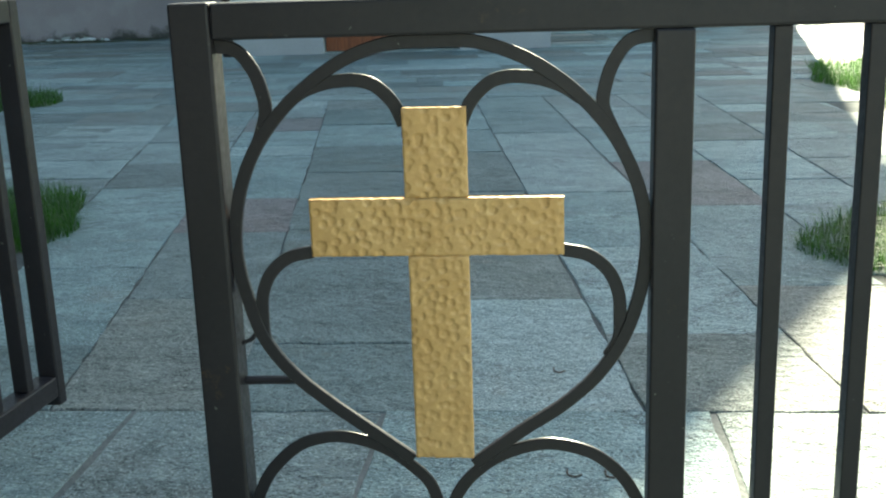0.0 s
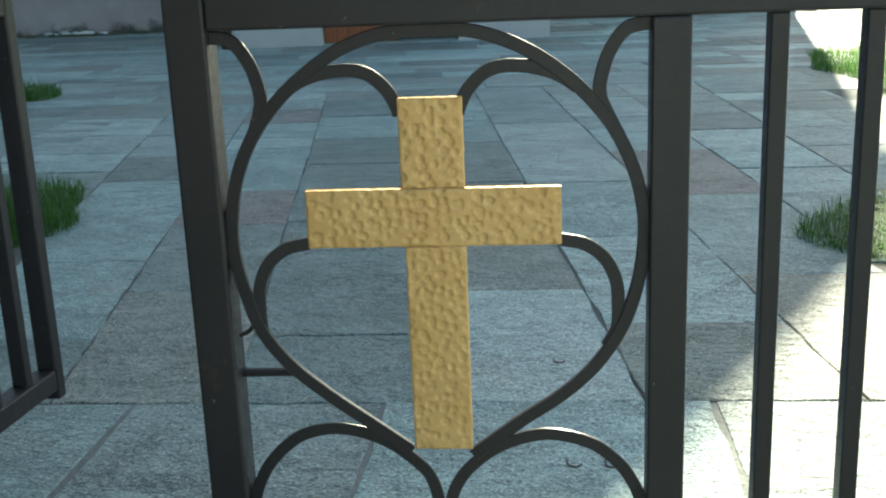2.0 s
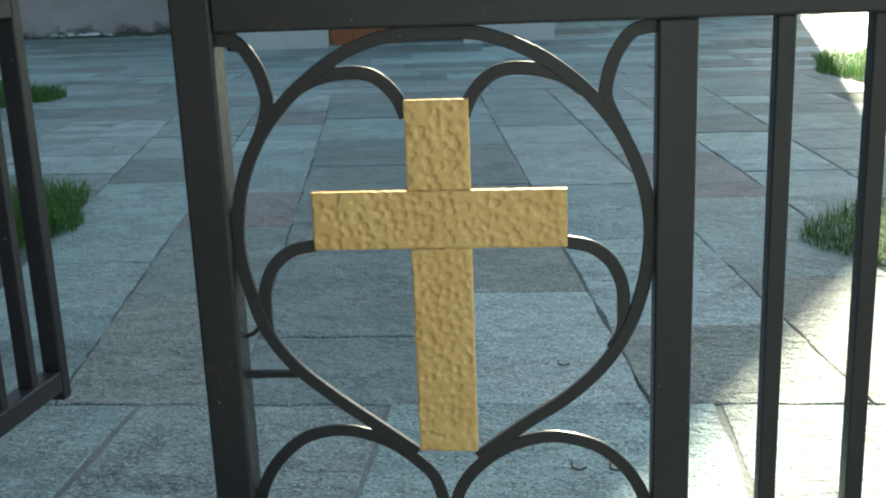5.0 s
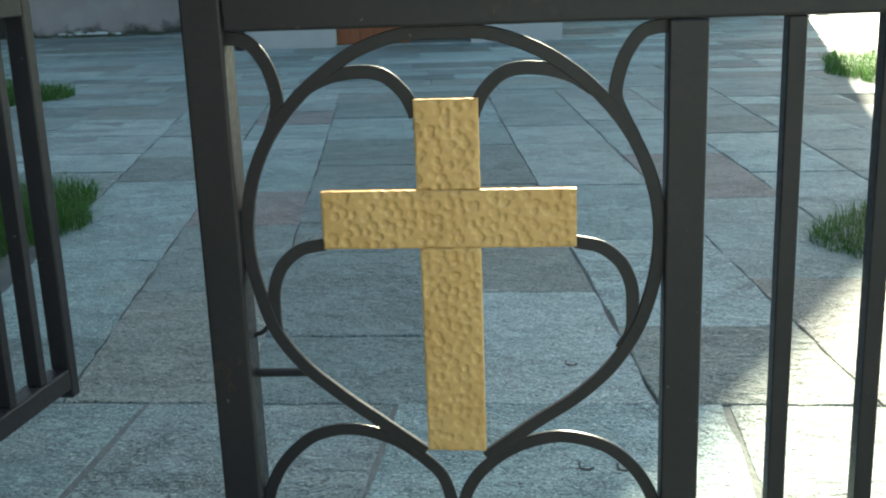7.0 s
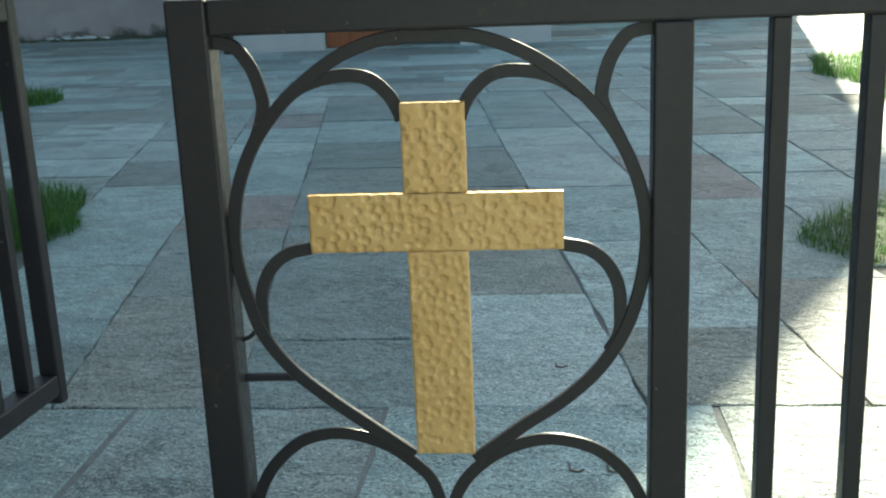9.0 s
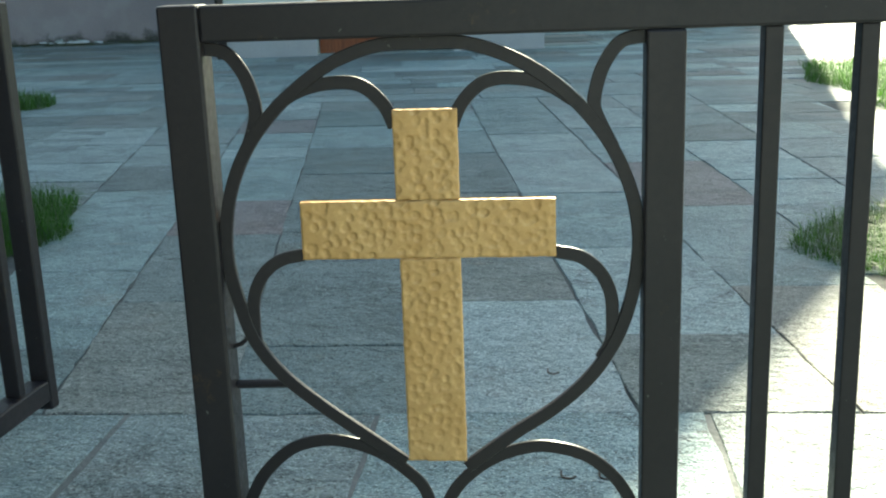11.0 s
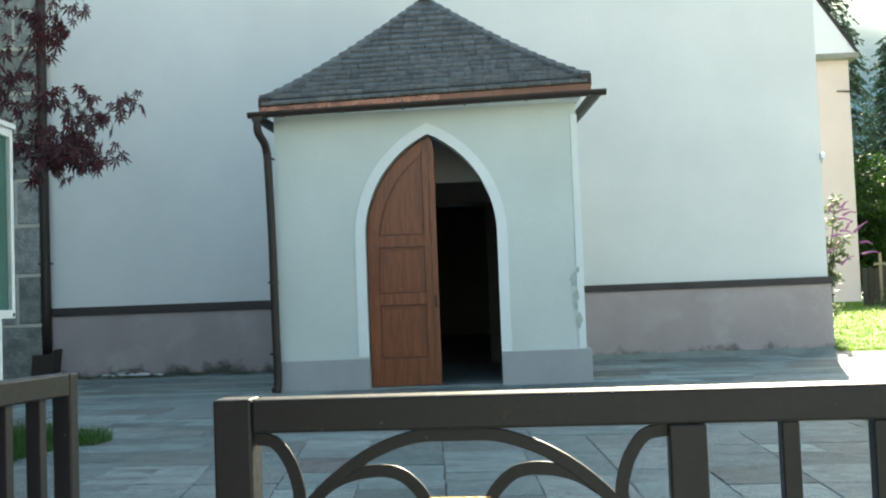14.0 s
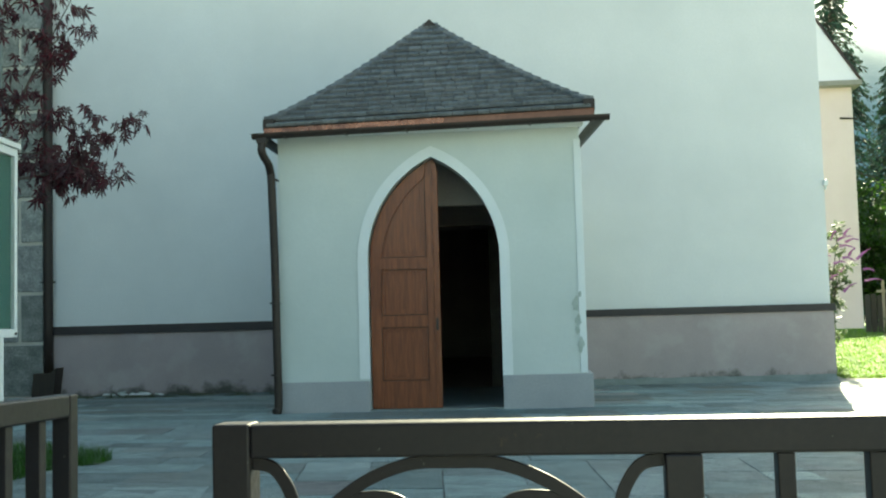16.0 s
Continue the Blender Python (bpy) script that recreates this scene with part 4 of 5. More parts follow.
def hammered(x0, x1, z0, z1, y, thick, seed, step=0.0017):
    """A bar beaten all over with round hammer marks, its edges slightly wavy."""
    r = random.Random(seed)
    pits = {}
    cell = 0.0124
    for i in range(int((x1 - x0) / cell) + 3):
        for j in range(int((z1 - z0) / cell) + 3):
            if r.random() < 0.86:
                px = x0 + (i - 0.5 + r.uniform(-.38, .38)) * cell
                pz = z0 + (j - 0.5 + r.uniform(-.38, .38) + 0.5 * (i % 2)) * cell
                pits.setdefault((int((px - x0) // 0.012), int((pz - z0) // 0.012)), []).append((px, pz, r.uniform(0.0043, 0.0068), r.uniform(0.0008, 0.0017), r.uniform(0.85, 1.15)))
    nx, nz = max(2, int((x1 - x0) / step)), max(2, int((z1 - z0) / step))
    b = bmesh.new()
    rows = []
    for j in range(nz + 1):
        row = []
        for i in range(nx + 1):
            x, z = x0 + (x1 - x0) * i / nx, z0 + (z1 - z0) * j / nz
            d = 0.0
            ci, cj = int((x - x0) // 0.012), int((z - z0) // 0.012)
            for a in (-1, 0, 1):
                for c in (-1, 0, 1):
                    for px, pz, rad, dep, asp in pits.get((ci + a, cj + c), ()):
                        q = (((x - px) * asp) ** 2 + ((z - pz) / asp) ** 2) / rad ** 2
                        if q < 1:
                            d = max(d, dep * min(1.0, 1.9 * (1 - q)))
            edge = min(i, nx - i, j, nz - j)
            wob = 0.0006
            dx = wob * noise.noise(Vector((x * 60, z * 110, seed))) if i in (0, nx) else 0
            dz = wob * noise.noise(Vector((x * 110, z * 60, seed + 9))) if j in (0, nz) else 0
            row.append(b.verts.new((x + dx, y + d + (0.0012 if edge == 0 else 0), z + dz)))
        rows.append(row)
    for j in range(nz):
        for i in range(nx):
            b.faces.new((rows[j][i], rows[j][i + 1], rows[j + 1][i + 1], rows[j + 1][i]))
    rim = rows[0][:-1] + [row[-1] for row in rows[:-1]] + rows[-1][:0:-1] + [row[0] for row in rows[:0:-1]]
    back = [b.verts.new((v.co.x, y + thick, v.co.z)) for v in rim]
    rim = [b.verts.new(v.co) for v in rim]
    for k in range(len(rim)):
        k2 = (k + 1) % len(rim)
        b.faces.new((rim[k2], rim[k], back[k], back[k2]))
    b.faces.new(back)
    return b


CROSS_Y = GY + 0.004
arm = part("cross_arm", hammered(GX - 0.1655, GX + 0.1655, 0.6272, 0.7038, CROSS_Y, 0.016, 3), "gold", gate, "hammered golden cross-beam", smooth=True)
part("cross_upright", hammered(GX - 0.0395, GX + 0.0425, 0.7043, 0.8205, CROSS_Y + 0.0008, 0.015, 4), "gold", gate, "hammered golden upper bar", smooth=True)
part("cross_upright", hammered(GX - 0.0375, GX + 0.0415, 0.3395, 0.6267, CROSS_Y + 0.0008, 0.015, 6), "gold", gate, "hammered golden lower bar", smooth=True)

# ---- the other leaf, swung open ----
LEAF = Matrix.Translation((-1.124, 1.360, 0)) @ Matrix.Rotation(math.atan2(0.770, 0.067), 4, "Z")
leaf2 = thing("iron_gate", "narrow dark iron gate leaf standing open", "gate", (0.0, 0, 0), LEAF)
part("post", box(0.741, 0.773, -0.025, 0.019, 0.10, 0.9595, 0.004), "iron", leaf2)
part("post", box(0.0, 0.05, -0.025, 0.025, 0.10, 0.9595, 0.004), "iron", leaf2)
part("top_rail", box(0.0502, 0.7408, -0.025, 0.024, 0.912, 0.959, 0.004), "iron", leaf2)
part("bottom_rail", box(0.0502, 0.7408, -0.025, 0.024, 0.122, 0.168, 0.004), "iron", leaf2)
for k in range(6):
    x = 0.641 - 0.113 * k
    part("bar", box(x, x + 0.024, -0.017, 0.016, 0.168, 0.912, 0.002), "iron", leaf2)
part("hinge_post", box(-0.10, -0.02, -0.04, 0.04, -0.02, 1.02, 0.006), "iron", leaf2)
for z in (0.25, 0.80):
    part("hinge", box(-0.025, 0.006, -0.015, 0.015, z, z + 0.05, 0.003), "iron", leaf2)

# ---- notice case on white posts ----
CASE = Matrix.Translation((-3.025, 5.40, 0)) @ Matrix.Rotation(math.atan2(-0.995, 0.10), 4, "Z")
case = thing("notice_case", "white metal notice case with glass door on posts", "notice board", (0, 0, 0), CASE)
part("post", box(0.16, 0.21, 0.004, 0.050, -0.015, 1.08, 0.003), "white_metal", case)
part("post", box(1.00, 1.05, 0.004, 0.050, -0.015, 1.08, 0.003), "white_metal", case)
part("back_panel", box(0.03, 1.09, 0.012, 0.03, 1.11, 2.07), "felt", case, "dull green felt backing")
for nm, bx in (("frame_side", (0.0, 0.036)), ("frame_side", (1.075, 1.12))):
    part(nm, box(bx[0], bx[1], 0.0, 0.055, 1.08, 2.10, 0.004), "white_metal", case)
part("frame_bottom", box(0.0365, 1.0745, 0.0, 0.055, 1.08, 1.125, 0.004), "white_metal", case)
part("frame_top", box(0.0365, 1.0745, 0.0, 0.055, 2.055, 2.10, 0.004), "white_metal", case)
part("cap", slab_of([(-0.008, 2.102), (1.13, 2.102), (1.13, 2.128), (-0.008, 2.128)], -0.01, 0.07), "white_metal", case, "projecting white cap")
pane = part("glass_pane", box(0.037, 1.074, 0.038, 0.043, 1.126, 2.054), "glass", case)
pane.visible_shadow = False
part("lock", tube([(0.03, 0.0555, 1.10), (0.03, 0.062, 1.10)], 0.008, 10, 1), "brown_metal", case)


# ---- plants ----
def blades(name, spots, mat, label, category, seed, hmin, hmax, width, lean=0.45, frame_m=FLAT):
    """Many bent grass blades: spots yields (x, y, z)."""
    r = random.Random(seed)
    vs, fs = [], []
    for x, y, z, size in spots:
        lush = 0.40 + 1.05 * max(0.0, 0.5 + 0.9 * noise.noise(Vector((x * 4.3, y * 4.3, seed))))
        h, a, w = (hmin + (hmax - hmin) * r.random() ** 1.4) * lush * size, r.uniform(0, 2 * math.pi), width * r.uniform(.6, 1.3)
        lx, ly = math.cos(a) * h * lean * r.random(), math.sin(a) * h * lean * r.random()
        c, s = math.cos(a + 1.6) * w, math.sin(a + 1.6) * w
        k = len(vs)
        vs += [(x - c, y - s, z), (x + c, y + s, z), (x + lx * .4 + c * .7, y + ly * .4 + s * .7, z + h * .6), (x + lx * .4 - c * .7, y + ly * .4 - s * .7, z + h * .6),
               (x + lx * 1.5, y + ly * 1.5, z + h * (1 - lean * .3))]
        fs += [(k, k + 1, k + 2, k + 3), (k + 3, k + 2, k + 4)]
    ob = new(name, mesh_from(name, vs, fs, mat))
    ob.matrix_world = frame_m
    return tagged(ob, label, category, kind="stuff")


def bed_spots(e, n, seed):
    r = random.Random(seed)
    for _ in range(n):
        a, q = r.uniform(0, 2 * math.pi), math.sqrt(r.random())
        q *= 1 + 0.13 * math.sin(3 * a + seed) + 0.07 * math.sin(7 * a)
        yield (e[0] + e[2] * q * math.cos(a), e[1] + e[3] * q * math.sin(a), -0.012, 1.12 - 0.55 * min(1.0, q) ** 4)


for k, (e, n, h) in enumerate(zip(BEDS, (22000, 13000, 22000, 14000), (0.27, 0.24, 0.21, 0.26))):
    blades("grass", bed_spots(e, n, 30 + k), "grass", "tufted green grass growing between the paving", "grass", 40 + k, h * 0.22, h, 0.0017 if k in (0, 2) else 0.0028, 1.2)
r0 = random.Random(3)
moss = []
while len(moss) < 7000:
    u, y = -8.1 + 4.9 * r0.random(), YW - 0.07 - 0.75 * r0.random() ** 1.7
    if noise.noise(Vector((u * 1.6, y * 3.0, 2.0))) > -0.02:
        moss.append((u, y, 0.0, 1.0))
blades("moss", moss, "moss", "low brownish-green moss along the damp wall foot", "moss", 61, 0.012, 0.04, 0.007, 1.2, CHURCH)
blades("grass", [(5.35 + 10 * r0.random() ** 1.3, y, lawn_height(0, y), 1.0) for y in (18.6 + 22 * r0.random() ** 1.4 for _ in range(60000))], "lawn_grass",
       "sunlit lawn grass beside the church", "grass", 51, 0.03, 0.09, 0.010, 0.9, CHURCH)


def maple_leaf(r, pos, size, vs, fs):
    """A drooping leaf of seven narrow lobes."""
    down = Vector((r.uniform(-.6, .6), r.uniform(-.6, .6), -1)).normalized()
    side = down.cross(Vector((r.uniform(-1, 1), r.uniform(-1, 1), 0.2))).normalized()
    for ang, ln in ((0, 1.0), (0.55, .92), (-0.55, .92), (1.15, .7), (-1.15, .7), (1.9, .4), (-1.9, .4)):
        d = down * math.cos(ang) + side * math.sin(ang)
        n = d.cross(side if abs(ang) < 1 else down).normalized()
        w = (down * -math.sin(ang) + side * math.cos(ang)) * size * 0.088
        L = size * ln * r.uniform(.85, 1.1)
        k = len(vs)
        bend = n * L * 0.12
        vs += [tuple(pos), tuple(pos + d * L * .45 + w + bend), tuple(pos + d * L), tuple(pos + d * L * .45 - w + bend)]
        fs += [(k, k + 1, k + 2), (k, k + 2, k + 3)]


maple = thing("maple_tree", "purple-leaved maple with drooping narrow-lobed leaves", "tree", (-6.3, 9.1, 0))
part("trunk", tube([(-6.3, 9.1, -0.02), (-6.25, 9.1, 0.8), (-6.1, 9.08, 1.6), (-5.9, 9.05, 2.1)], 0.075, 10, 5, 0.045), "bark", maple, smooth=True)
TW = [[(-5.9, 9.05, 2.1), (-5.3, 9.0, 2.45), (-4.75, 9.0, 2.52), (-4.33, 9.0, 2.66), (-4.02, 8.98, 2.88), (-3.76, 8.97, 3.04)],
      [(-4.75, 9.0, 2.52), (-4.5, 9.05, 2.52), (-4.2, 9.1, 2.48)],
      [(-4.5, 9.0, 2.58), (-4.3, 8.9, 2.56), (-4.15, 8.85, 2.52)],
      [(-5.3, 9.0, 2.45), (-5.0, 8.95, 3.0), (-4.68, 8.9, 3.55), (-4.36, 8.9, 4.12)],
      [(-5.0, 8.95, 3.0), (-4.7, 8.9, 2.98), (-4.4, 8.9, 2.98), (-4.2, 8.9, 2.84)]]
TW += [[(-5.6, 9.0, 2.3), (-5.2, 9.1, 2.7), (-4.8, 9.15, 2.75), (-4.45, 9.2, 2.7)],
      [(-4.68, 8.9, 3.55), (-4.52, 8.85, 3.68), (-4.36, 8.85, 3.80)],
      [(-5.9, 9.05, 2.1), (-5.9, 9.0, 2.9), (-5.5, 9.0, 3.6), (-5.0, 9.0, 4.1), (-4.6, 9.0, 4.35)],
      [(-5.9, 9.05, 2.1), (-6.5, 9.3, 2.9), (-7.0, 9.4, 3.6)],
      [(-5.7, 9.0, 3.2), (-5.2, 8.9, 3.35), (-4.9, 8.85, 3.2)]]
r = random.Random(17)
vs, fs = [], []
for i, tw in enumerate(TW):
    part("branch", tube(tw, 0.022 if i in (0, 3, 7, 8) else 0.010, 6, 5, 0.004), "bark", maple, smooth=True)
    line = smooth_line(tw, 12)
    for j, q in enumerate(line):
        if (q - line[0]).length < 0.25 and i not in (1, 2, 6):
            continue
        for _ in range(1 if i == 0 and q.x > -4.2 else 2):
            sp = 0.05 if (i == 0 and q.x > -4.2) else 0.12
            maple_leaf(r, q + Vector((r.gauss(0, sp), r.gauss(0, sp), r.gauss(-0.02, sp * .7))), r.uniform(0.09, 0.145), vs, fs)
crown = new("crown", mesh_from("crown", vs, fs, "maple"))
crown.parent = maple
crown.matrix_basis = Matrix.Translation((6.3, -9.1, 0))
tagged(crown, "drooping dark purple leaves")


def spruce(origin, height, spread, seed, frame_m=CHURCH):
    """A spruce: tapered trunk, whorls of drooping limbs, each hung with needle sprays."""
    r = random.Random(seed)
    t = thing("spruce_tree", "tall dark green spruce with drooping branches", "tree", origin, frame_m, group="spruces behind the annex")
    ox, oy, oz = origin
    part("trunk", tube([(ox, oy, oz - 0.1), (ox + .05, oy, oz + height * .5), (ox, oy, oz + height)], height * 0.017, 8, 3, 0.02), "bark", t, smooth=True)
    lv, lf, vs, fs = [], [], [], []
    limbs = bmesh.new()
    z = height * 0.04
    while z < height * 0.99:
        f = 1 - z / height
        for k in range(6):
            a = r.uniform(0, 2 * math.pi)
            ln = spread * (0.12 + 0.9 * f ** 0.8) * r.uniform(.65, 1.12)
            p0 = Vector((ox, oy, oz + z))
            d = Vector((math.cos(a), math.sin(a), 0))
            pts = [p0 + d * ln * s + Vector((0, 0, 0.10 * ln * math.sin(s * 3) - 0.42 * ln * s * s)) for s in (0, .35, .7, 1)]
            if ln > 0.8:
                join(limbs, tube(pts, 0.03, 4, 1, 0.006))
            for q in range(int(14 + ln * 16)):
                s = r.random() ** 0.75
                c = p0 + d * ln * s + Vector((r.gauss(0, .05), r.gauss(0, .05), 0.10 * ln * math.sin(s * 3) - 0.42 * ln * s * s))
                side = Vector((-d.y, d.x, 0)) * r.choice((-1, 1))
                e = (side * r.uniform(.3, 1) + d * r.uniform(.2, .9) + Vector((0, 0, -r.uniform(.25, 1.1)))).normalized() * r.uniform(.18, .42) * (0.5 + f * .6)
                w = e.cross(Vector((r.uniform(-1, 1), r.uniform(-1, 1), r.uniform(-1, 1)))).normalized() * r.uniform(.02, .05)
                n = len(vs)
                vs += [tuple(c - w * .5), tuple(c + w * .5), tuple(c + e * .55 + w), tuple(c + e), tuple(c + e * .55 - w)]
                fs += [(n, n + 1, n + 2, n + 4), (n + 4, n + 2, n + 3)]
        z += max(0.14, 0.34 * f)
    part("limb_work", limbs, "bark", t, kind="stuff")
    cr = new("crown", mesh_from("crown", vs, fs, "needles"))
    cr.parent = t
    cr.matrix_basis = Matrix.Translation((-ox, -oy, -oz))
    return t


spruce((15.3, 53.0, 0.46), 18.6, 3.1, 1)
spruce((18.9, 55.0, 0.46), 13.5, 3.6, 2)
spruce((22.5, 58.0, 0.46), 15.0, 3.8, 4)


def leafy(name, origin, size, n, mat, label, category, seed, leaf=0.07, frame_m=CHURCH, stems=9, hollow=0.35):
    """A shrub or small tree: leaning stems and an uneven crown of single leaves in clumps."""
    r = random.Random(seed)
    t = thing(name, label, category, origin, frame_m)
    o = Vector(origin)
    vs, fs = [], []
    clumps = []
    for k in range(stems):
        a, rad = r.uniform(0, 6.28), r.random() ** .5
        tip = o + Vector((size[0] * rad * math.cos(a), size[1] * rad * math.sin(a), size[2] * r.uniform(.55, 1.0)))
        mid = o.lerp(tip, .5) + Vector((0, 0, size[2] * .12))
        part("stem", tube([o + Vector((r.uniform(-.1, .1), r.uniform(-.1, .1), -0.05)), mid, tip], 0.02 + 0.01 * size[2] / 3, 5, 3, 0.006), "bark", t)
        clumps += [o.lerp(tip, s) + Vector((r.gauss(0, size[0] * .18), r.gauss(0, size[1] * .18), r.gauss(0, .12))) for s in (.35, .5, .65, .8, .9, 1.0, 1.0)]
    for _ in range(n):
        c = r.choice(clumps)
        p = c + Vector((r.gauss(0, 1), r.gauss(0, 1), r.gauss(0, .8))) * size[0] * 0.13
        d = Vector((r.uniform(-1, 1), r.uniform(-1, 1), r.uniform(-.9, .5))).normalized() * leaf * r.uniform(.6, 1.3)
        w = d.cross(Vector((r.uniform(-1, 1), r.uniform(-1, 1), 1))).normalized() * leaf * 0.26
        k = len(vs)
        vs += [tuple(p - o), tuple(p - o + d * .5 + w), tuple(p - o + d), tuple(p - o + d * .5 - w)]
        fs += [(k, k + 1, k + 2, k + 3)]
    cr = new("crown", mesh_from("crown", vs, fs, mat))
    cr.parent = t
    return t


bush = leafy("butterfly_bush", (5.66, 20.6, 0.05), (0.38, 0.45, 2.6), 1500, "shrub", "grey-green butterfly bush with lilac flower spikes", "bush", 12, 0.13, stems=12)
r = random.Random(6)
for k in range(20):                                  # flower spikes
    a = r.uniform(0, 6.28)
    p = Vector((5.74 + 0.52 * math.cos(a) * r.random() + 0.08, 20.5 + 0.5 * math.sin(a), 1.3 + 1.75 * r.random()))
    d = Vector((r.uniform(-.2, 1), r.uniform(-.6, .3), r.uniform(-.25, .5))).normalized() * r.uniform(.2, .34)
    b = tube([p, p + d * .5 + Vector((0, 0, .03)), p + d], 0.026, 7, 4, 0.006)
    for q in b.verts:
        q.co += Vector((r.gauss(0, .004), r.gauss(0, .004), r.gauss(0, .004)))
    part("flower_spike", b, "lilac", bush, "lilac flower spike" if k % 2 else "faded brownish-lilac flower spike")
leafy("leafy_tree", (17.4, 49.0, 0.46), (3.0, 2.4, 6.6), 12000, "leaf", "broad-leaved green tree behind the churchyard fence", "tree", 3, 0.24, stems=18)
leafy("leafy_tree", (15.0, 47.5, 0.46), (1.6, 1.6, 5.0), 8000, "leaf", "dark green leafy shrub tree by the annex", "tree", 5, 0.2, stems=14)
leafy("flower_bush", (9.65, 27.2, 0.5), (0.4, 0.3, 0.4), 900, "red_flower", "low bush with crimson flowers", "bush", 9, 0.06, stems=8)
leafy("leafy_bush", (9.1, 27.0, 0.49), (0.55, 0.35, 0.5), 1500, "leaf", "low green bush at the fence", "bush", 14, 0.08, stems=8)

# fence and grave cross beyond the lawn
fence = thing("fence", "weathered dark wooden board fence", "fence", (10.5, 31.5, 0.5), CHURCH)
for k in range(26):
    u = 9.68 + 0.17 * k
    part("board", box(u, u + 0.145, 31.5, 31.525, 0.46, 1.62 + 0.03 * math.sin(k * 2.3), 0.003), "fence_wood", fence)
for k in range(3):
    part("post", box(9.75 + 2.0 * k, 9.85 + 2.0 * k, 31.527, 31.62, 0.42, 1.5, 0.004), "fence_wood", fence)
for z in (0.8, 1.3):
    part("rail", box(9.68, 14.0, 31.622, 31.66, z, z + 0.09, 0.003), "fence_wood", fence)
grave = thing("grave_cross", "plain pale wooden grave cross", "grave cross", (8.95, 27.6, 0.5), CHURCH)
part("upright", box(8.92, 8.985, 27.60, 27.65, 0.46, 1.90, 0.004), "pale_wood", grave)
part("cross_beam", box(8.78, 9.12, 27.585, 27.60, 1.60, 1.665, 0.003), "pale_wood", grave)

# distant wooded hillside, its haze put into the base colour
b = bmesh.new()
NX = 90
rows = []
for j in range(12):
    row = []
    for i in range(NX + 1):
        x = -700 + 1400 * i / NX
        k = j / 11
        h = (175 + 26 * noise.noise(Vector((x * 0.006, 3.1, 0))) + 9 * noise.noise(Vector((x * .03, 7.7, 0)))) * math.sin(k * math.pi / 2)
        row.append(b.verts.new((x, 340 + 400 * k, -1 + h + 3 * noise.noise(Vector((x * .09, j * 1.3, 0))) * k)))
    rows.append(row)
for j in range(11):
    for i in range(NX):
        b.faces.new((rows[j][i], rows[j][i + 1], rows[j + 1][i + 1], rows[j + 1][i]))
solid("backdrop", b, "hill", "wooded hillside far behind, haze put into its blue-green colour", "hillside", kind="structure", smooth=True)

TWIGS = [(0.0465, 2.545, 0), (0.0645, 1.976, 0), (0.140, 1.974, 0)]
# little dry twigs on the slabs
for tx, ty, tr in TWIGS:
    solid("twig", tube([(tx - 0.012, ty + 0.016, 0.012), (tx - 0.011, ty - 0.004, 0.010), (tx + 0.004, ty - 0.010, 0.009), (tx + 0.016, ty - 0.004, 0.011)], 0.0022, 6, 4), "bark",
          "small bent dry twig on the paving", "twig", group="twigs on the paving")

# ---- stone paving: courses run towards the porch ----
# long joints, each by its x at y = 2.3 and at y = 8.5; they fan out a little
LINES = {"J": (-2.25, -3.60), "G": (-1.60, -2.80), "F": (-1.165, -2.19), "D": (-0.72, -1.655), "H": (-0.245, -1.095), "A": (0.24, -0.50), "B": (0.725, 0.03),
         "C": (1.157, 0.60), "I": (1.50, 1.20), "K": (2.15, 2.00)}
COURSES = [("J", "G", [2.3, 3.02, 3.9, 4.65, 5.28, 5.84, 6.50, 7.30, 8.3]), ("G", "F", [2.3, 2.75, 3.56, 5.02, 5.70, 6.45, 7.15, 7.9]),
           ("F", "D", [2.3, 3.19, 4.07, 4.73, 5.89, 6.26, 6.85, 7.48, 8.0]), ("D", "H", [2.3, 2.76, 4.10, 5.34, 6.19, 7.10, 7.9]),
           ("H", "A", [2.3, 3.17, 4.81, 5.91, 6.75, 7.7]), ("A", "B", [2.3, 2.84, 3.79, 4.77, 6.60, 7.6]), ("B", "C", [2.3, 3.30, 4.47, 5.54, 6.75, 7.7]),
           ("C", "I", [2.3, 2.92, 3.42, 4.46, 5.00, 5.55, 6.16, 6.80, 7.36, 7.77]), ("I", "K", [2.3, 3.31, 4.46, 5.00, 5.55, 6.16, 6.80, 7.36, 7.77])]
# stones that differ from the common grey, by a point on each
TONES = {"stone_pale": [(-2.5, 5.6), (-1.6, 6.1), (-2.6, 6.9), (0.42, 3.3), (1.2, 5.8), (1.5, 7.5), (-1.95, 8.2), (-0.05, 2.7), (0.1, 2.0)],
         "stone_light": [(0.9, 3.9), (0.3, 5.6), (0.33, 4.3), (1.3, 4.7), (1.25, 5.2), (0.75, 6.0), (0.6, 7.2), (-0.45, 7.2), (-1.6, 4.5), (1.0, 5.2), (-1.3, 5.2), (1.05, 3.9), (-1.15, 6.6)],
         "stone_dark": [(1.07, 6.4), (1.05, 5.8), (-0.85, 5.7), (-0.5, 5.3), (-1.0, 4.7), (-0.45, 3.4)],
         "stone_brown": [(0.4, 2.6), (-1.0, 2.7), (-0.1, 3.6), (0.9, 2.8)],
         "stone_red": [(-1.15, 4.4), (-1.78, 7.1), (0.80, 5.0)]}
SKEW = 0.12
r = random.Random(77)


END = 8.5


def line_x(key, y):
    a, c = LINES[key]
    return a + (c - a) * (y - 2.3) / 6.2


QUADS = []                              # each stone by its four corners, and its half joints along and across
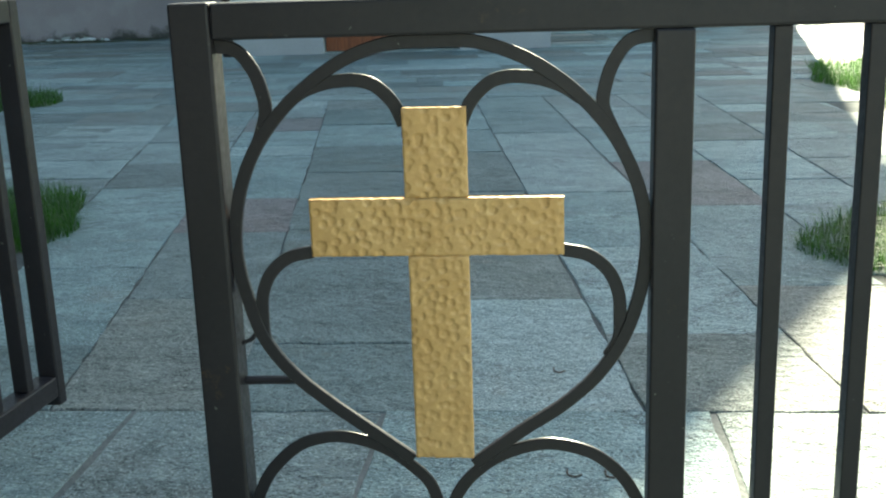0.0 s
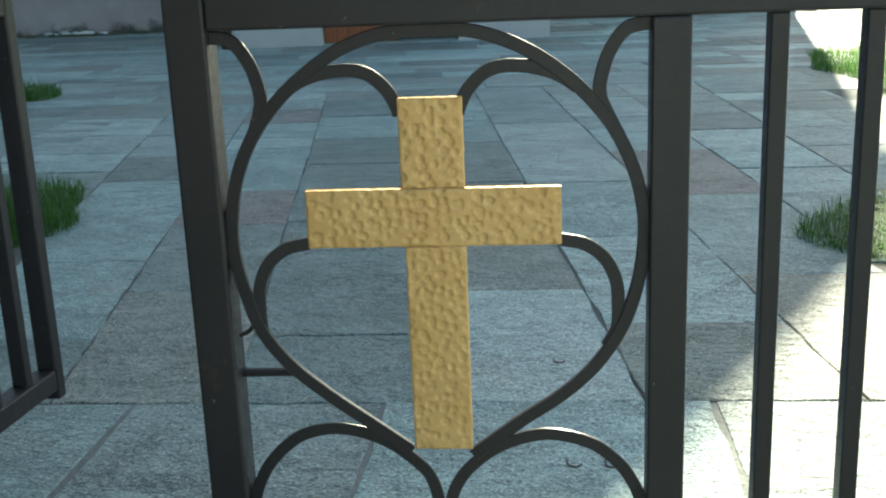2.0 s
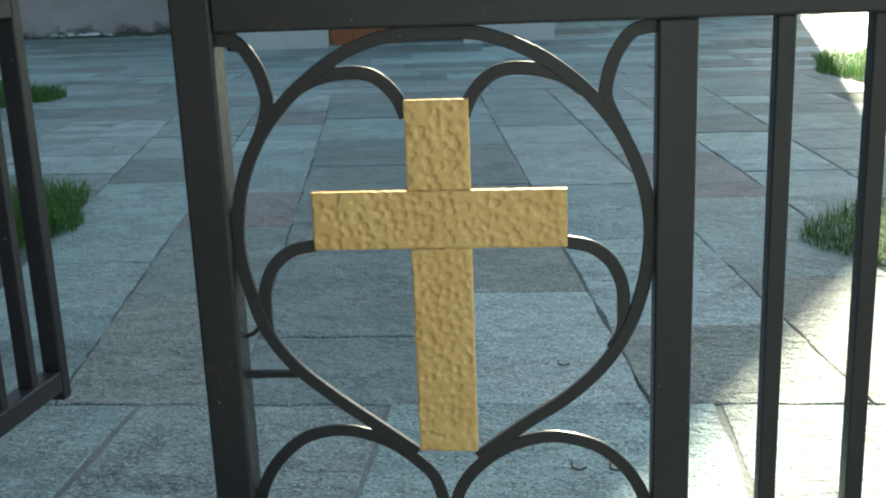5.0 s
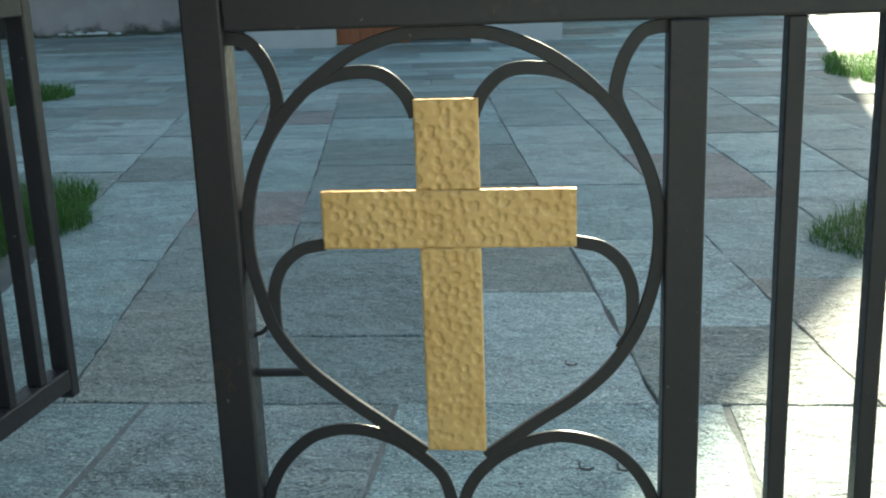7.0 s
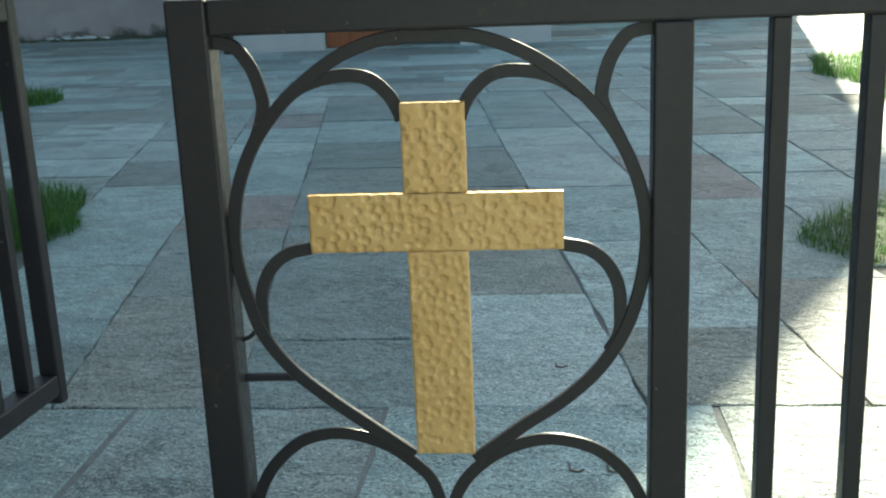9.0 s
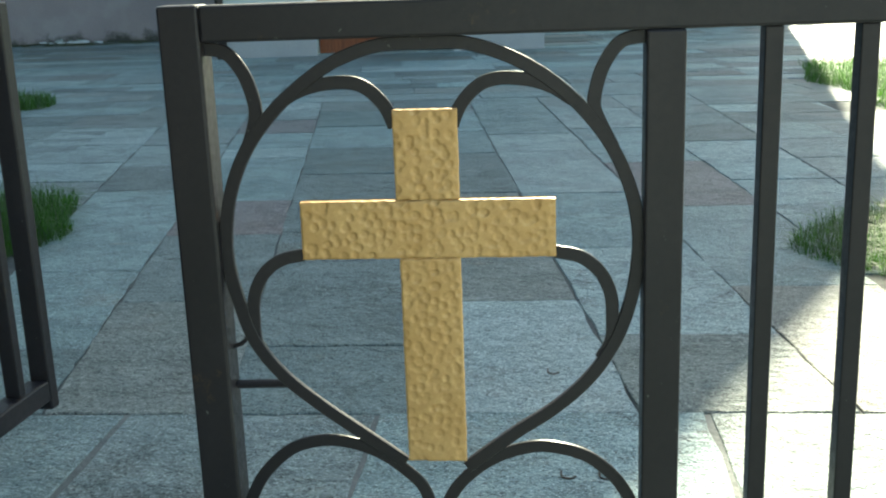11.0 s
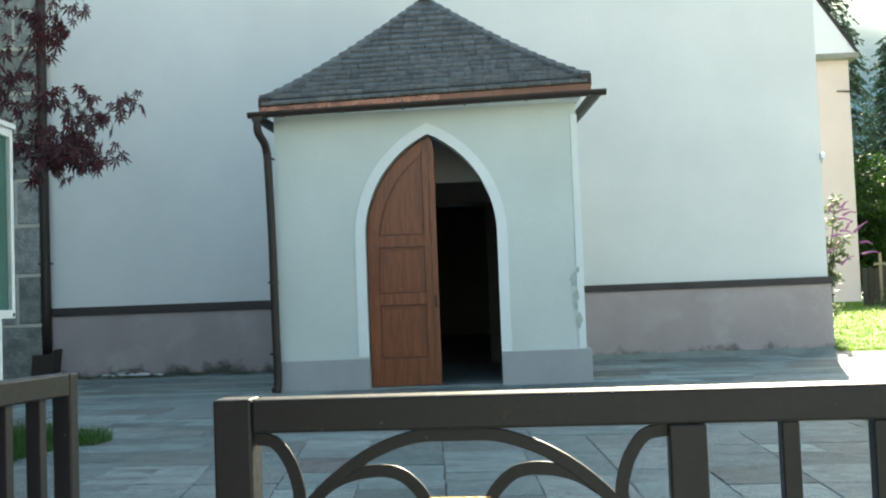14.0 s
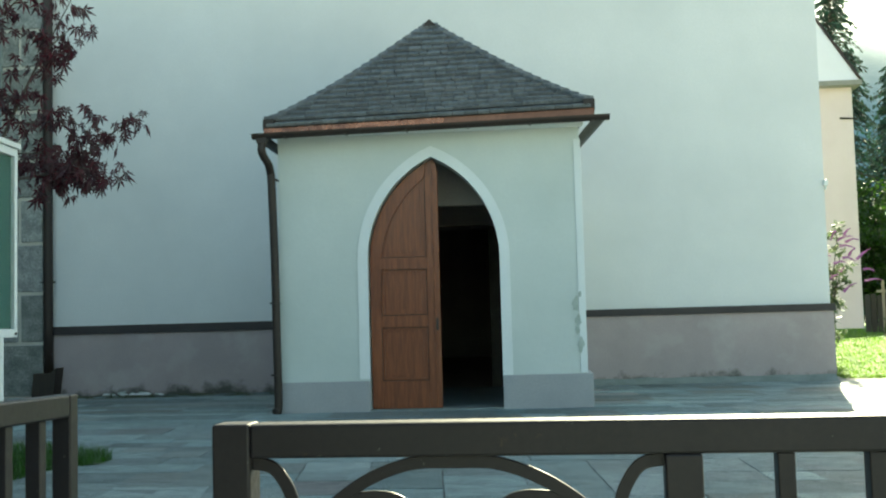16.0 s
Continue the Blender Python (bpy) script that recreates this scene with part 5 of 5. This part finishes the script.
for ka, kb, cuts in COURSES:
    cuts = [c for c in cuts if c < END - 0.3] + [END]
    for y0, y1 in zip(cuts, cuts[1:]):
        QUADS.append(([(line_x(ka, y0), y0), (line_x(kb, y0), y0), (line_x(kb, y1), y1), (line_x(ka, y1), y1)], 0.0036, 0.0022 + 0.0048 * min(1.0, max(0.0, (y0 - 3.0) / 2.5))))


def straight(s0, s1, y0, y1, skew=SKEW, g=0.003, gy=0.008):
    QUADS.append(([(s0 - skew * y0, y0), (s1 - skew * y0, y0), (s1 - skew * y1, y1), (s0 - skew * y1, y1)], g, gy))


def rows_of(ya, yb, sa, sb):
    """Rows laid across, of changing depth, with staggered joints."""
    y = ya
    while y < yb - 0.05:
        h = r.choice((0.30, 0.38, 0.46, 0.55, 0.66))
        h = h if yb - y - h > 0.25 else yb - y
        s = sa
        while s < sb - 0.05:
            w = r.choice((0.38, 0.52, 0.7, 0.9, 1.15, 1.4))
            w = w if sb - s - w > 0.3 else sb - s
            if h > 0.6 and w < 0.6 and r.random() < 0.5:
                straight(s, s + w, y, y + h * 0.52)
                straight(s, s + w, y + h * 0.52, y + h)
            else:
                straight(s, s + w, y, y + h)
            s += w
        y += h


rows_of(END, 18.3, -9.5, 9.0)
rows_of(2.3, END, -8.0, -2.02)
rows_of(2.3, END, 2.50, 8.0)
NEAR = [-3.2, -2.45, -1.70, -0.955, -0.36, 0.385, 1.10, 1.75, 2.4, 3.0]
for x0, x1 in zip(NEAR, NEAR[1:]):
    y = 2.3
    while y > -2.0:
        h = r.uniform(0.75, 1.3)
        straight(x0, x1, y - h, y, 0.0, 0.0065, 0.004)
        y -= h


def stone(q):
    """One split slab: a wavering outline, eased rim, slightly tilted top. Returns verts, faces round its own middle, and the middle."""
    quad, g, gy = q
    g, gy = g * r.uniform(0.7, 1.3), gy * r.uniform(0.5, 1.5)
    cor = [(x + (g if k in (0, 3) else -g) + r.uniform(-.003, .003), y + (gy if k < 2 else -gy) + r.uniform(-.004, .004)) for k, (x, y) in enumerate(quad)]
    ring = []
    for k in range(4):
        a, c = cor[k], cor[(k + 1) % 4]
        for t in (0.0, 0.14, 0.27, 0.40, 0.52, 0.66, 0.78, 0.9):
            j = 0 if t == 0 else 0.0055
            ring.append((a[0] + (c[0] - a[0]) * t + r.uniform(-j, j), a[1] + (c[1] - a[1]) * t + r.uniform(-j, j)))
    cs, cy = sum(p[0] for p in quad) / 4, sum(p[1] for p in quad) / 4
    top = r.uniform(0.003, 0.007)
    tx, ty = r.uniform(-.003, .003), r.uniform(-.003, .003)
    vs = []
    for inset, z in ((0.0, -0.05), (0.0, -0.0025), (0.0035, 0.0)):
        for a, c in ring:
            dx, dy = a - cs, c - cy
            ln = max(0.05, math.hypot(dx, dy))
            dx, dy = dx * (1 - inset / ln), dy * (1 - inset / ln)
            vs.append((dx, dy, z + top + tx * dx + ty * dy))
    n = len(ring)
    fs = []
    for lv in range(2):
        for k in range(n):
            fs.append((lv * n + k, lv * n + (k + 1) % n, (lv + 1) * n + (k + 1) % n, (lv + 1) * n + k))
    fs.append(tuple(range(2 * n, 3 * n)))
    return vs, fs, (cs, cy)


pave = thing("paving", "irregular grey gneiss slabs laid in courses", "paving", (0, 0, -0.012), kind="structure")


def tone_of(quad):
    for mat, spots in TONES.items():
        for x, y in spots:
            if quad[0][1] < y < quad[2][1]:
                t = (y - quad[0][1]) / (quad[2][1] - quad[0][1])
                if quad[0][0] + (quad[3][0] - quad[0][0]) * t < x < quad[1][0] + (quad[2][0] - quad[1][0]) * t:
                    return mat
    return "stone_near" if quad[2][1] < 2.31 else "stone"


fv, ff, count = [], [], 0
inv = CHURCH.inverted()
for q in QUADS:
    vs, fs, (cx, cy) = stone(q)
    if any(ellipse_in(cx, cy, (e[0], e[1], e[2] * .8, e[3] * .8)) for e in BEDS):
        continue
    loc = inv @ Vector((cx, cy, 0))
    if loc.y > YW - 0.15 or (UL - 0.1 < loc.x < UR + 0.2 and loc.y > YP + 0.25):
        continue
    if cy < 9.4 and -5.0 < cx < 4.2 and count < 300:
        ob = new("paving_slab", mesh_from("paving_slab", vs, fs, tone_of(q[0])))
        ob.parent = pave
        ob.location = (cx, cy, 0.012)
        count += 1
    else:
        k = len(fv)
        fv += [(x + cx, y + cy, z + 0.012) for x, y, z in vs]
        ff += [tuple(i + k for i in f) for f in fs]
rest = new("paving_rest", mesh_from("paving_rest", fv, ff, "stone_joined"))
rest.parent = pave
tagged(rest, kind="stuff")
